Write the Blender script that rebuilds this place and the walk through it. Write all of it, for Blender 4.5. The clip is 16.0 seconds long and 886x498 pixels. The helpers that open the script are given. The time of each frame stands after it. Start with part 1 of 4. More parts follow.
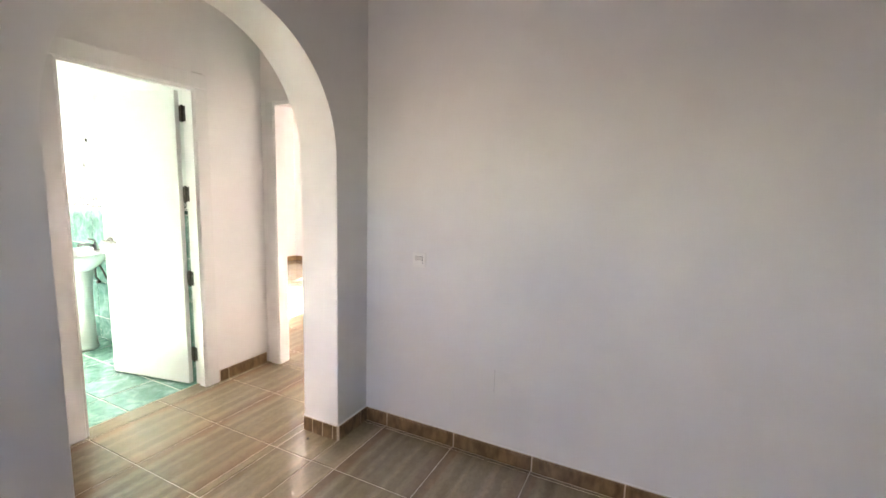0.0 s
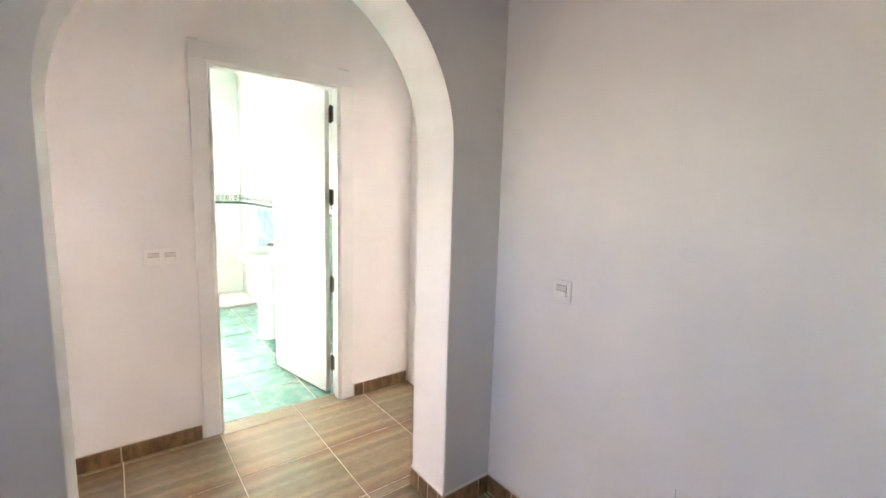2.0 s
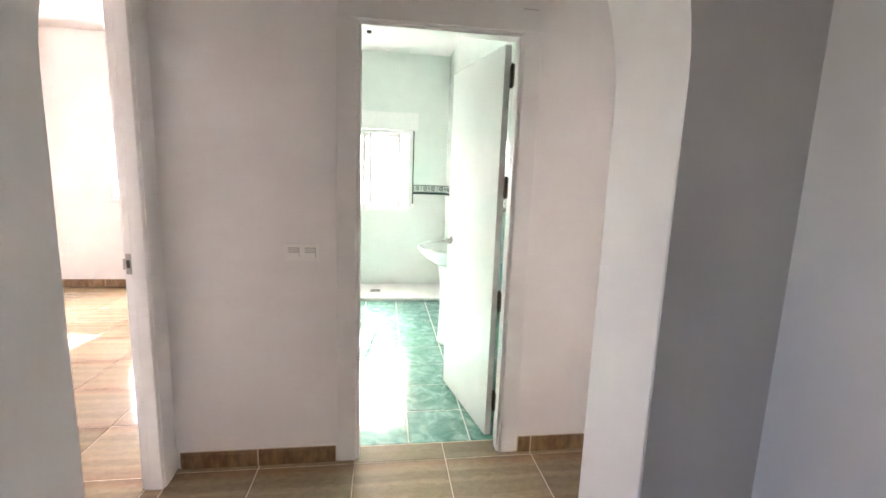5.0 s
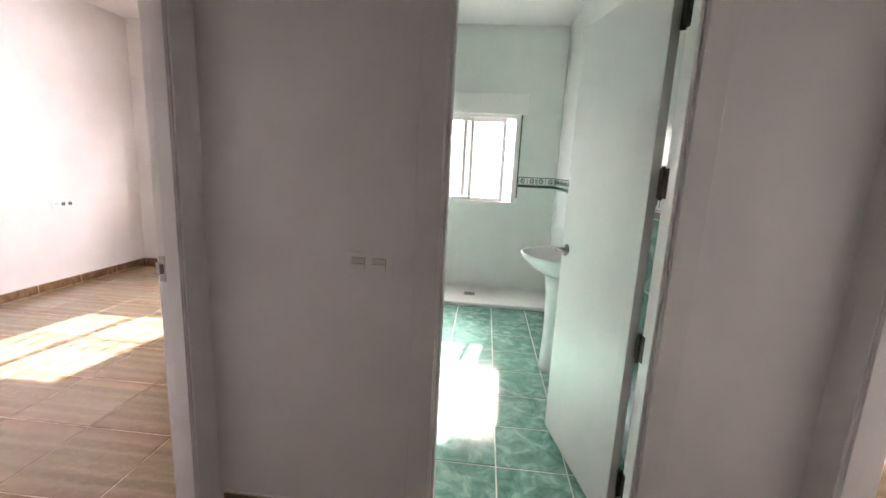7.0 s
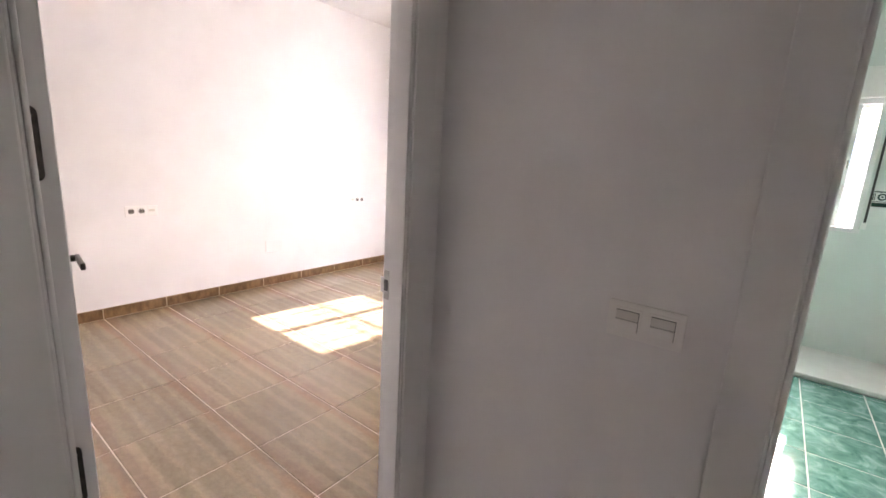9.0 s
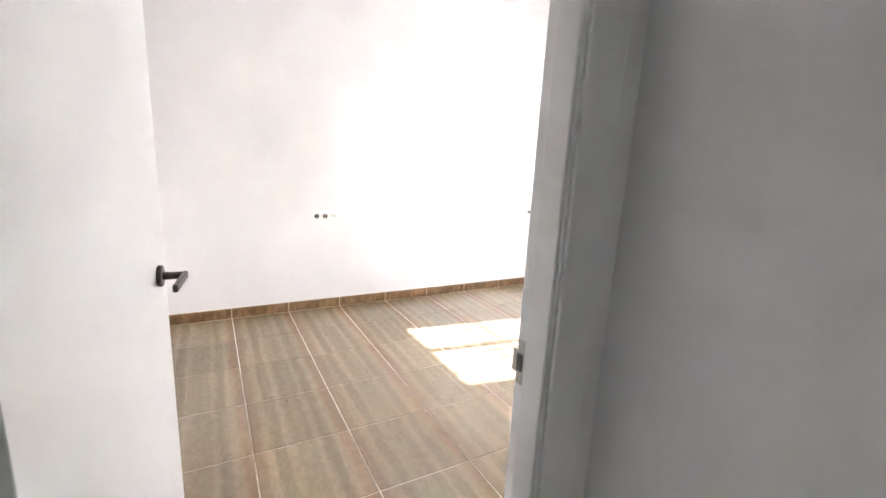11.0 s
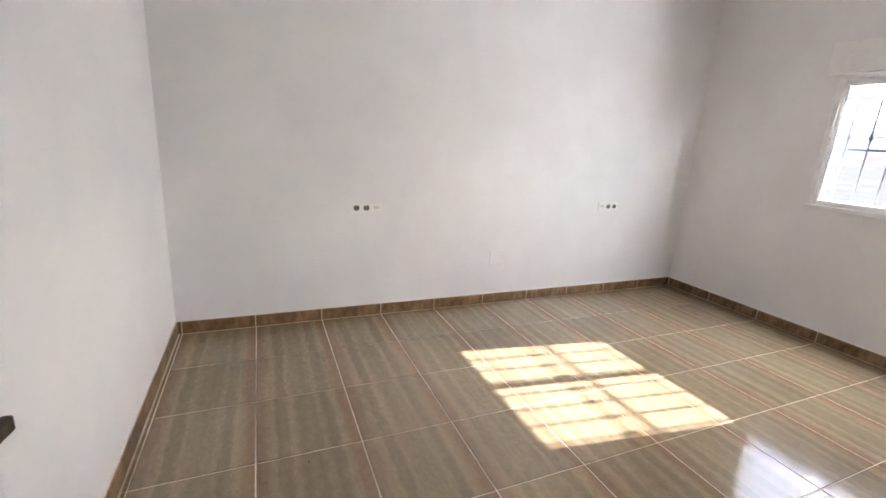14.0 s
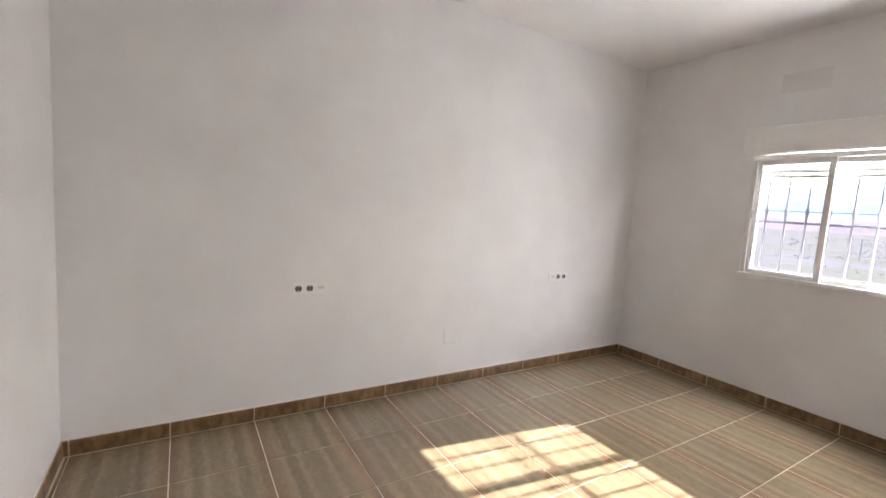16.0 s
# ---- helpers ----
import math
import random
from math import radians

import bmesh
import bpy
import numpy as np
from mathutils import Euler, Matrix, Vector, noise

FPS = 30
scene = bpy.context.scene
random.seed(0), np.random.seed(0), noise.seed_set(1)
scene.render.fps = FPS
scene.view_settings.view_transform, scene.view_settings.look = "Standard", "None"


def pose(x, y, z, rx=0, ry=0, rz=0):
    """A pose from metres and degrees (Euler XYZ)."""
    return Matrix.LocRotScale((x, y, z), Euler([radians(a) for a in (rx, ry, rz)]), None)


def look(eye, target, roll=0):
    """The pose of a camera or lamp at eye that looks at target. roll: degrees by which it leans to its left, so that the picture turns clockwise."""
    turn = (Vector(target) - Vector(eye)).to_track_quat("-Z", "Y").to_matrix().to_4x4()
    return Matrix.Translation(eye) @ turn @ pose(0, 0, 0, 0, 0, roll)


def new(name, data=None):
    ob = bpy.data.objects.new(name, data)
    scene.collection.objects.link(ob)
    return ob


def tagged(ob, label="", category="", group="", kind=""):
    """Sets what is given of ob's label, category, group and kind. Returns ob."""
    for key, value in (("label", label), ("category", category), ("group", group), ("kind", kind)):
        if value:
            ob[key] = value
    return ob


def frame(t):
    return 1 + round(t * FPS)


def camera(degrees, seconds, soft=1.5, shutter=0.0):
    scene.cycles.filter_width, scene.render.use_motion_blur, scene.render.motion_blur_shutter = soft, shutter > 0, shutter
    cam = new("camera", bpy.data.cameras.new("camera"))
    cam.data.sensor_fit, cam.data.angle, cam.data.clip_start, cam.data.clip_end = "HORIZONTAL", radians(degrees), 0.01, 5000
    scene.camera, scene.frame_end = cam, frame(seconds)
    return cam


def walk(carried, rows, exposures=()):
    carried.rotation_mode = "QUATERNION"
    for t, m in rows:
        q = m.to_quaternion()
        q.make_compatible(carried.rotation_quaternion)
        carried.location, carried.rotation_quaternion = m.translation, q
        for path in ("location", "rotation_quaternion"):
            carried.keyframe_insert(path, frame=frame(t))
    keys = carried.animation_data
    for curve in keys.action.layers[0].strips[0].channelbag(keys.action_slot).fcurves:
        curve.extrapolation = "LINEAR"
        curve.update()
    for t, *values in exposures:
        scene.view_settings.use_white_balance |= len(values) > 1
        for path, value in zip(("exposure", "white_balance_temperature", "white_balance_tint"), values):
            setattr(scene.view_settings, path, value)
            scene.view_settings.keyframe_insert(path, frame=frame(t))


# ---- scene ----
cam = camera(91.8, 16.0, soft=1.6)
PATH = [
    (0, (-2.062, -1.509, 1.433), (-0.282, -0.638, 1.159), 1.7),
    (0.5, (-1.854, -1.468, 1.415), (-0.181, -0.404, 1.147), 1.5),
    (1, (-1.686, -1.401, 1.407), (-0.142, -0.16, 1.134), 1.4),
    (1.5, (-1.5, -1.385, 1.398), (-0.109, 0.027, 1.132), 1.5),
    (2, (-1.345, -1.348, 1.397), (-0.135, 0.224, 1.14), 1.6),
    (2.5, (-1.284, -1.22, 1.403), (-0.231, 0.462, 1.155), 1.8),
    (3, (-1.172, -1.131, 1.401), (-0.338, 0.671, 1.161), 1.9),
    (3.5, (-1.036, -1.058, 1.403), (-0.383, 0.816, 1.154), 2.1),
    (4, (-0.934, -0.97, 1.389), (-0.447, 0.951, 1.121), 2.3),
    (6.3, (-0.747, -0.354, 1.371), (-0.714, 1.613, 1.013), 2.5),
    (6.5, (-0.759, -0.291, 1.367), (-0.783, 1.677, 1.01), 2.8),
    (7, (-0.788, -0.158, 1.371), (-0.967, 1.798, 0.996), 2.8),
    (7.5, (-0.779, -0.015, 1.363), (-1.232, 1.893, 0.974), 3.1),
    (8, (-0.799, 0.081, 1.357), (-1.521, 1.902, 0.954), 3.4),
    (8.5, (-0.877, 0.172, 1.352), (-1.842, 1.875, 0.94), 3.3),
    (9, (-0.985, 0.267, 1.358), (-2.172, 1.824, 0.95), 3.2),
    (9.5, (-1.035, 0.383, 1.36), (-2.411, 1.775, 0.948), 3.0),
    (9.8, (-1.059, 0.458, 1.364), (-2.534, 1.748, 0.962), 3.1),
    (10, (-1.071, 0.486, 1.366), (-2.597, 1.713, 0.959), 3.1),
    (10.2, (-1.097, 0.512, 1.361), (-2.673, 1.674, 0.954), 3.0),
    (12.3, (-1.554, 0.751, 1.351), (-3.341, 1.525, 0.896), 3.2),
    (12.5, (-1.595, 0.758, 1.353), (-3.384, 1.521, 0.888), 3.2),
    (13, (-1.744, 0.755, 1.349), (-3.532, 1.511, 0.868), 3.4),
    (13.5, (-1.862, 0.755, 1.337), (-3.644, 1.511, 0.836), 3.5),
    (14, (-1.954, 0.799, 1.344), (-3.728, 1.573, 0.842), 3.7),
    (14.5, (-2.043, 0.81, 1.35), (-3.795, 1.641, 0.858), 3.9),
    (15, (-2.158, 0.774, 1.358), (-3.885, 1.685, 0.924), 3.9),
    (15.5, (-2.207, 0.79, 1.374), (-3.915, 1.776, 1.041), 3.8),
    (16, (-2.204, 0.789, 1.411), (-3.9, 1.829, 1.207), 3.7),
]
EXPOSURES = [(0, 6.2, 8000, 26), (2.0, 6.3, 7800, 27), (4.2, 6.0, 7600, 27), (6.3, 4.65, 7300, 31), (7.5, 4.3, 7400, 31), (9.0, 4.5, 7200, 28), (9.5, 4.7, 6900, 22), (10.2, 4.95, 6600, 18), (12.3, 4.25, 6550, 15), (13.0, 3.95, 6600, 16), (14.5, 3.72, 6700, 16), (16, 3.5, 6900, 17)]
walk(cam, [(t, look(eye, target, roll)) for t, eye, target, roll in PATH], EXPOSURES)

# ---- world, sun, daylight ----
SUN_TRAVEL = Vector((-0.135, -1.0, -0.63)).normalized()
world = bpy.data.worlds.new("World")
scene.world = world
world.use_nodes = True
wt = world.node_tree
sky = wt.nodes.new("ShaderNodeTexSky")
sky.sky_type = "NISHITA"
sky.sun_disc = False
sky.sun_elevation = math.asin(-SUN_TRAVEL.z)
sky.sun_rotation = math.atan2(-SUN_TRAVEL.x, -SUN_TRAVEL.y)
sky.altitude = 100
sky.dust_density = 1.6
wt.links.new(sky.outputs[0], wt.nodes["Background"].inputs[0])
wt.nodes["Background"].inputs[1].default_value = 0.15

sun = bpy.data.lights.new("sun", "SUN")
sun.energy, sun.angle, sun.color = 2.4, radians(0.55), (1.0, 0.995, 0.985)
sun_ob = new("sun", sun)
sun_ob.matrix_world = Matrix.Translation((0, 10, 8)) @ SUN_TRAVEL.to_track_quat("-Z", "Y").to_matrix().to_4x4()



def daylight(name, at, target, w, h, watts, color=(0.95, 0.97, 1.0)):
    """Area lamp added in an opening to stand in for sky light."""
    lamp = bpy.data.lights.new(name, "AREA")
    lamp.shape, lamp.size, lamp.size_y = "RECTANGLE", w, h
    lamp.energy, lamp.color = watts, color
    ob = new(name, lamp)
    ob.matrix_world = look(at, target)


# added lamp at the unseen west opening, tilted up
daylight("living_sky_lamp", (-3.9, -0.575, 1.78), (0, -0.45, 2.6), 0.45, 0.66, 0.12)
# added lamp strips, tucked behind window stile and top rail to brighten the bedroom
daylight("bedroom_sky_lamp", (-2.895, 4.80, 1.40), (-1.5, 0, 1.1), 0.09, 0.74, 5.0)
daylight("bedroom_high_sky_lamp", (-3.38, 4.778, 1.938), (-3.2, 2.4, 1.938), 0.9, 0.045, 10.5)
daylight("bathroom_sky_lamp", (-1.38, 4.80, 1.40), (-1.38, 0, 1.2), 0.09, 0.74, 0.3)
daylight("second_bedroom_sky_lamp", (2.1, 4.80, 1.40), (2.1, 0, 1.2), 1.2, 0.74, 2.0)


# ---- materials ----
def material(name, rough=0.5, metal=0.0):
    m = bpy.data.materials.new(name)
    m.use_nodes = True
    b = m.node_tree.nodes["Principled BSDF"]
    b.inputs["Roughness"].default_value = rough
    b.inputs["Metallic"].default_value = metal
    return m, m.node_tree, b


def ramp(nt, stops):
    r = nt.nodes.new("ShaderNodeValToRGB")
    while len(r.color_ramp.elements) < len(stops):
        r.color_ramp.elements.new(0.5)
    for e, (p, c) in zip(r.color_ramp.elements, stops):
        e.position, e.color = p, (*c, 1)
    return r


def noise_node(nt, vec, scale, detail=3.0, rough=0.55):
    n = nt.nodes.new("ShaderNodeTexNoise")
    n.inputs["Scale"].default_value = scale
    n.inputs["Detail"].default_value = detail
    n.inputs["Roughness"].default_value = rough
    if vec is not None:
        nt.links.new(vec, n.inputs["Vector"])
    return n


def bump(nt, b, height, strength, distance):
    n = nt.nodes.new("ShaderNodeBump")
    n.inputs["Strength"].default_value = strength
    n.inputs["Distance"].default_value = distance
    nt.links.new(height, n.inputs["Height"])
    nt.links.new(n.outputs[0], b.inputs["Normal"])


def coords(nt, kind="Object", scale=(1, 1, 1)):
    tc = nt.nodes.new("ShaderNodeTexCoord")
    mp = nt.nodes.new("ShaderNodeMapping")
    mp.inputs["Scale"].default_value = scale
    nt.links.new(tc.outputs[kind], mp.inputs["Vector"])
    return mp.outputs[0]


def mottled(name, c1, c2, scale, rough, metal=0.0, bump_scale=0.0, bump_strength=0.2, bump_dist=0.002, lo=0.35, hi=0.65):
    m, nt, b = material(name, rough, metal)
    v = coords(nt)
    n = noise_node(nt, v, scale, 4)
    r = ramp(nt, [(lo, c1), (hi, c2)])
    nt.links.new(n.outputs[0], r.inputs[0])
    nt.links.new(r.outputs[0], b.inputs["Base Color"])
    if bump_scale:
        k = noise_node(nt, v, bump_scale, 3)
        bump(nt, b, k.outputs[0], bump_strength, bump_dist)
    return m


WALL = mottled("wall_paint", (0.80, 0.793, 0.785), (0.845, 0.839, 0.832), 2.2, 0.6, 0, 140, 0.10, 0.001)
CEIL = mottled("ceiling_paint", (0.80, 0.79, 0.78), (0.84, 0.83, 0.82), 1.7, 0.8, 0, 90, 0.1, 0.001)
LACQUER = mottled("white_lacquer", (0.77, 0.775, 0.76), (0.80, 0.80, 0.79), 5, 0.34, 0, 60, 0.04, 0.0006)
PLASTIC = mottled("white_plastic", (0.85, 0.845, 0.82), (0.88, 0.875, 0.85), 30, 0.3)
IVORY = mottled("ivory_plastic", (0.66, 0.64, 0.58), (0.70, 0.68, 0.62), 30, 0.3)
DARKPL = mottled("dark_plastic", (0.03, 0.03, 0.03), (0.05, 0.05, 0.045), 30, 0.4)
ALU = mottled("white_aluminium", (0.78, 0.78, 0.77), (0.81, 0.81, 0.80), 12, 0.3)
SHUT = mottled("shutter_slat", (0.60, 0.59, 0.53), (0.66, 0.65, 0.58), 14, 0.45)
STEEL = mottled("brushed_steel", (0.35, 0.34, 0.33), (0.46, 0.45, 0.43), 60, 0.32, 1.0)
NICKEL = mottled("dark_nickel", (0.055, 0.05, 0.045), (0.095, 0.086, 0.077), 50, 0.34, 1.0)
CHROME = mottled("chrome", (0.22, 0.22, 0.22), (0.30, 0.30, 0.30), 40, 0.08, 1.0)
IRON = mottled("painted_iron", (0.26, 0.26, 0.29), (0.32, 0.32, 0.35), 30, 0.5)
PORCELAIN = mottled("porcelain", (0.80, 0.81, 0.80), (0.83, 0.84, 0.83), 4, 0.07)
WHITE_TILE = mottled("white_glazed_tile", (0.745, 0.795, 0.755), (0.785, 0.825, 0.79), 3, 0.16)
TRAY = mottled("shower_tray", (0.74, 0.73, 0.70), (0.79, 0.78, 0.75), 9, 0.3, 0, 220, 0.2, 0.001)
DARKGREEN = mottled("dark_green_glaze", (0.012, 0.045, 0.035), (0.03, 0.09, 0.07), 25, 0.15)
GROUT = mottled("cream_grout", (0.63, 0.515, 0.385), (0.73, 0.615, 0.475), 30, 0.85, 0, 300, 0.3, 0.001)
BGROUT = mottled("white_grout", (0.60, 0.66, 0.60), (0.72, 0.76, 0.71), 30, 0.8)
PUTTY = mottled("grey_putty", (0.52, 0.51, 0.49), (0.62, 0.61, 0.59), 60, 0.8)
SWITCHGREY = mottled("switch_surround", (0.68, 0.67, 0.64), (0.71, 0.70, 0.67), 30, 0.35)
REPAIR = mottled("repair_paint", (0.74, 0.735, 0.715), (0.775, 0.77, 0.75), 9, 0.7)
EARTH = mottled("dry_earth", (0.13, 0.132, 0.095), (0.165, 0.148, 0.160), 0.22, 0.95, 0, 3, 0.4, 0.05)
SCRUB = mottled("dry_scrub", (0.10, 0.10, 0.085), (0.14, 0.135, 0.115), 6, 0.9)
# distance haze is painted into this pale blue base colour
HILL = mottled("far_hill", (0.40, 0.50, 0.56), (0.46, 0.55, 0.60), 0.01, 1.0)
NEARHILL = mottled("near_hill", (0.20, 0.165, 0.18), (0.28, 0.22, 0.22), 0.03, 1.0)
for far in (EARTH, SCRUB, HILL, NEARHILL):
    far.node_tree.nodes["Principled BSDF"].inputs["Specular IOR Level"].default_value = 0.0
FENCE = mottled("weathered_fence", (0.26, 0.225, 0.20), (0.33, 0.29, 0.26), 3, 0.9)
STUCCO = mottled("outside_render", (0.62, 0.60, 0.56), (0.70, 0.68, 0.63), 3, 0.9)


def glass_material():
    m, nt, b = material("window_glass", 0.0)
    # grey tint added to dim the overbright view outside
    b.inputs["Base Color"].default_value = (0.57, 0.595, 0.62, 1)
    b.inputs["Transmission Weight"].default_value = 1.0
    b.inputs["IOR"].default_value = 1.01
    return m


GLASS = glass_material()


# clear bathroom panes, roughened so that they imitate overexposed white glare
def hazed_material():
    m, nt, b = material("hazed_glass", 0.45)
    b.inputs["Base Color"].default_value = (0.42, 0.46, 0.44, 1)
    b.inputs["Transmission Weight"].default_value = 1.0
    b.inputs["IOR"].default_value = 1.3
    n = noise_node(nt, coords(nt), 160, 2)
    bump(nt, b, n.outputs[0], 0.15, 0.001)
    return m


HAZED = hazed_material()


def wood_tile():
    """Streaky wood-look porcelain, bands along x, rusty towards two edges of each tile."""
    m, nt, b = material("wood_look_tile", 0.2)
    b.inputs["IOR"].default_value = 1.8
    L = nt.links.new
    tc = nt.nodes.new("ShaderNodeTexCoord")
    info = nt.nodes.new("ShaderNodeObjectInfo")
    off = nt.nodes.new("ShaderNodeVectorMath")
    off.operation = "MULTIPLY_ADD"
    comb = nt.nodes.new("ShaderNodeCombineXYZ")
    for i in range(3):
        L(info.outputs["Random"], comb.inputs[i])
    off.inputs[1].default_value = (7.0, 0.9, 3.0)
    L(comb.outputs[0], off.inputs[0])
    L(tc.outputs["Object"], off.inputs[2])

    def mapped(s):
        mp = nt.nodes.new("ShaderNodeMapping")
        mp.inputs["Scale"].default_value = s
        L(off.outputs[0], mp.inputs["Vector"])
        return mp.outputs[0]
    fine = noise_node(nt, mapped((27, 43, 1)), 1.0, 5, 0.72)
    blot = noise_node(nt, mapped((11, 17, 1)), 1.0, 5, 0.65)
    spot = noise_node(nt, mapped((16, 34, 1)), 1.0, 6, 0.72)
    wander = noise_node(nt, mapped((2.2, 9.0, 1)), 1.0, 3, 0.6)

    def math_node(op, a, b_, c_=None):
        n = nt.nodes.new("ShaderNodeMath")
        n.operation = op
        for k, v in enumerate((a, b_, c_)):
            if v is None:
                continue
            if isinstance(v, (int, float)):
                n.inputs[k].default_value = v
            else:
                L(v, n.inputs[k])
        return n.outputs[0]
    sep = nt.nodes.new("ShaderNodeSeparateXYZ")
    L(tc.outputs["Object"], sep.inputs[0])
    # place across the tile, 0 to 1, with edges of the bands that wander and fray
    across = math_node("MULTIPLY_ADD", sep.outputs["Y"], 2.24, 0.5)
    across = math_node("ADD", across, math_node("MULTIPLY_ADD", wander.outputs[0], 0.11, -0.055))
    across = math_node("ADD", across, math_node("MULTIPLY_ADD", spot.outputs[0], 0.13, -0.065))
    rust_c, tan, dark, grey, pale = (0.200, 0.132, 0.080), (0.262, 0.200, 0.126), (0.182, 0.145, 0.089), (0.220, 0.178, 0.109), (0.280, 0.228, 0.142)
    r1 = ramp(nt, [(0.03, rust_c), (0.10, (0.212, 0.150, 0.097)), (0.14, tan), (0.19, pale), (0.23, dark), (0.31, (0.195, 0.157, 0.10)), (0.345, pale), (0.39, (0.25, 0.21, 0.142)), (0.43, grey),
                   (0.60, (0.215, 0.18, 0.118)), (0.635, pale), (0.67, (0.25, 0.21, 0.142)), (0.70, dark), (0.775, (0.20, 0.16, 0.102)), (0.81, pale), (0.87, tan), (0.905, (0.24, 0.148, 0.084)), (0.97, rust_c)])
    L(across, r1.inputs[0])
    bands = noise_node(nt, mapped((0.35, 17.0, 1)), 1.0, 2.0, 0.5)
    r3 = ramp(nt, [(0.36, (0.84, 0.83, 0.82)), (0.62, (1.14, 1.14, 1.14))])
    L(bands.outputs[0], r3.inputs[0])
    mul0 = nt.nodes.new("ShaderNodeMixRGB")
    mul0.blend_type = "MULTIPLY"
    mul0.inputs[0].default_value = 0.8
    L(r1.outputs[0], mul0.inputs[1])
    L(r3.outputs[0], mul0.inputs[2])
    r2 = ramp(nt, [(0.32, (0.78, 0.74, 0.70)), (0.66, (1.16, 1.16, 1.15))])
    L(fine.outputs[0], r2.inputs[0])
    mix = nt.nodes.new("ShaderNodeMixRGB")
    mix.blend_type = "MULTIPLY"
    mix.inputs[0].default_value = 0.6
    even = nt.nodes.new("ShaderNodeMixRGB")
    even.inputs[0].default_value = 0.40
    even.inputs[2].default_value = (0.222, 0.171, 0.108, 1)
    L(mul0.outputs[0], even.inputs[1])
    L(even.outputs[0], mix.inputs[1])
    L(r2.outputs[0], mix.inputs[2])
    hsv = nt.nodes.new("ShaderNodeHueSaturation")
    mr = nt.nodes.new("ShaderNodeMapRange")
    mr.inputs["To Min"].default_value, mr.inputs["To Max"].default_value = 1.02, 1.24
    L(info.outputs["Random"], mr.inputs["Value"])
    L(mr.outputs[0], hsv.inputs["Value"])
    L(mix.outputs[0], hsv.inputs["Color"])
    L(hsv.outputs[0], b.inputs["Base Color"])
    rr = ramp(nt, [(0.3, (0.10, 0.10, 0.10)), (0.7, (0.14, 0.14, 0.14))])
    L(blot.outputs[0], rr.inputs[0])
    L(rr.outputs[0], b.inputs["Roughness"])
    bump(nt, b, fine.outputs[0], 0.05, 0.0005)
    return m


WOODTILE = wood_tile()


def skirting_tile():
    m, nt, b = material("skirting_tile", 0.3)
    L = nt.links.new
    info = nt.nodes.new("ShaderNodeObjectInfo")
    v = coords(nt, "Object", (26, 9, 12))
    off = nt.nodes.new("ShaderNodeVectorMath")
    L(v, off.inputs[0])
    L(info.outputs["Random"], off.inputs[1])
    n = noise_node(nt, off.outputs[0], 1.0, 3)
    r = ramp(nt, [(0.35, (0.135, 0.074, 0.029)), (0.65, (0.265, 0.162, 0.076))])
    L(n.outputs[0], r.inputs[0])
    L(r.outputs[0], b.inputs["Base Color"])
    return m


SKIRT = skirting_tile()


def green_tile(name, rough):
    """Mottled sea-green glaze, different on each tile."""
    m, nt, b = material(name, rough)
    L = nt.links.new
    tc = nt.nodes.new("ShaderNodeTexCoord")
    info = nt.nodes.new("ShaderNodeObjectInfo")
    off = nt.nodes.new("ShaderNodeVectorMath")
    L(tc.outputs["Object"], off.inputs[0])
    L(info.outputs["Random"], off.inputs[1])
    sc = nt.nodes.new("ShaderNodeVectorMath")
    sc.operation = "SCALE"
    sc.inputs["Scale"].default_value = 1.0
    L(off.outputs[0], sc.inputs[0])
    n = noise_node(nt, sc.outputs[0], 9, 6, 0.62)
    n.inputs["Distortion"].default_value = 1.2
    r = ramp(nt, [(0.34, (0.07, 0.21, 0.17)), (0.5, (0.14, 0.325, 0.27)), (0.68, (0.31, 0.51, 0.455))])
    L(n.outputs[0], r.inputs[0])
    L(r.outputs[0], b.inputs["Base Color"])
    k = noise_node(nt, tc.outputs["Object"], 14, 2)
    bump(nt, b, k.outputs[0], 0.06, 0.002)
    return m


GREEN = green_tile("green_floor_tile", 0.1)
GREENW = green_tile("green_wall_tile", 0.12)


# ---- mesh helpers ----
def bm_box(bm, x0, x1, y0, y1, z0, z1, bev=0.0, seg=1, mat=0):
    vs = [bm.verts.new((x, y, z)) for x in (x0, x1) for y in (y0, y1) for z in (z0, z1)]
    faces = [bm.faces.new([vs[i] for i in q]) for q in ((0, 1, 3, 2), (4, 6, 7, 5), (0, 4, 5, 1), (2, 3, 7, 6), (0, 2, 6, 4), (1, 5, 7, 3))]
    for fc in faces:
        fc.material_index = mat
    if bev:
        edges = list({e for fc in faces for e in fc.edges})
        out = bmesh.ops.bevel(bm, geom=edges, offset=bev, segments=seg, affect="EDGES", profile=0.5)
        for fc in out["faces"]:
            fc.material_index = mat


def bm_loft(bm, rings, close_start=True, close_end=True, mat=0):
    """Joins rings of points of equal count."""
    rows = [[bm.verts.new(p) for p in ring] for ring in rings]
    n = len(rows[0])
    for a, c in zip(rows, rows[1:]):
        for i in range(n):
            fc = bm.faces.new((a[i], a[(i + 1) % n], c[(i + 1) % n], c[i]))
            fc.smooth, fc.material_index = True, mat
    if close_start:
        bm.faces.new(rows[0][::-1]).material_index = mat
    if close_end:
        bm.faces.new(rows[-1]).material_index = mat


def ellipse(cx, cy, z, a, c, n=28):
    return [(cx + a * math.cos(2 * math.pi * i / n), cy + c * math.sin(2 * math.pi * i / n), z) for i in range(n)]


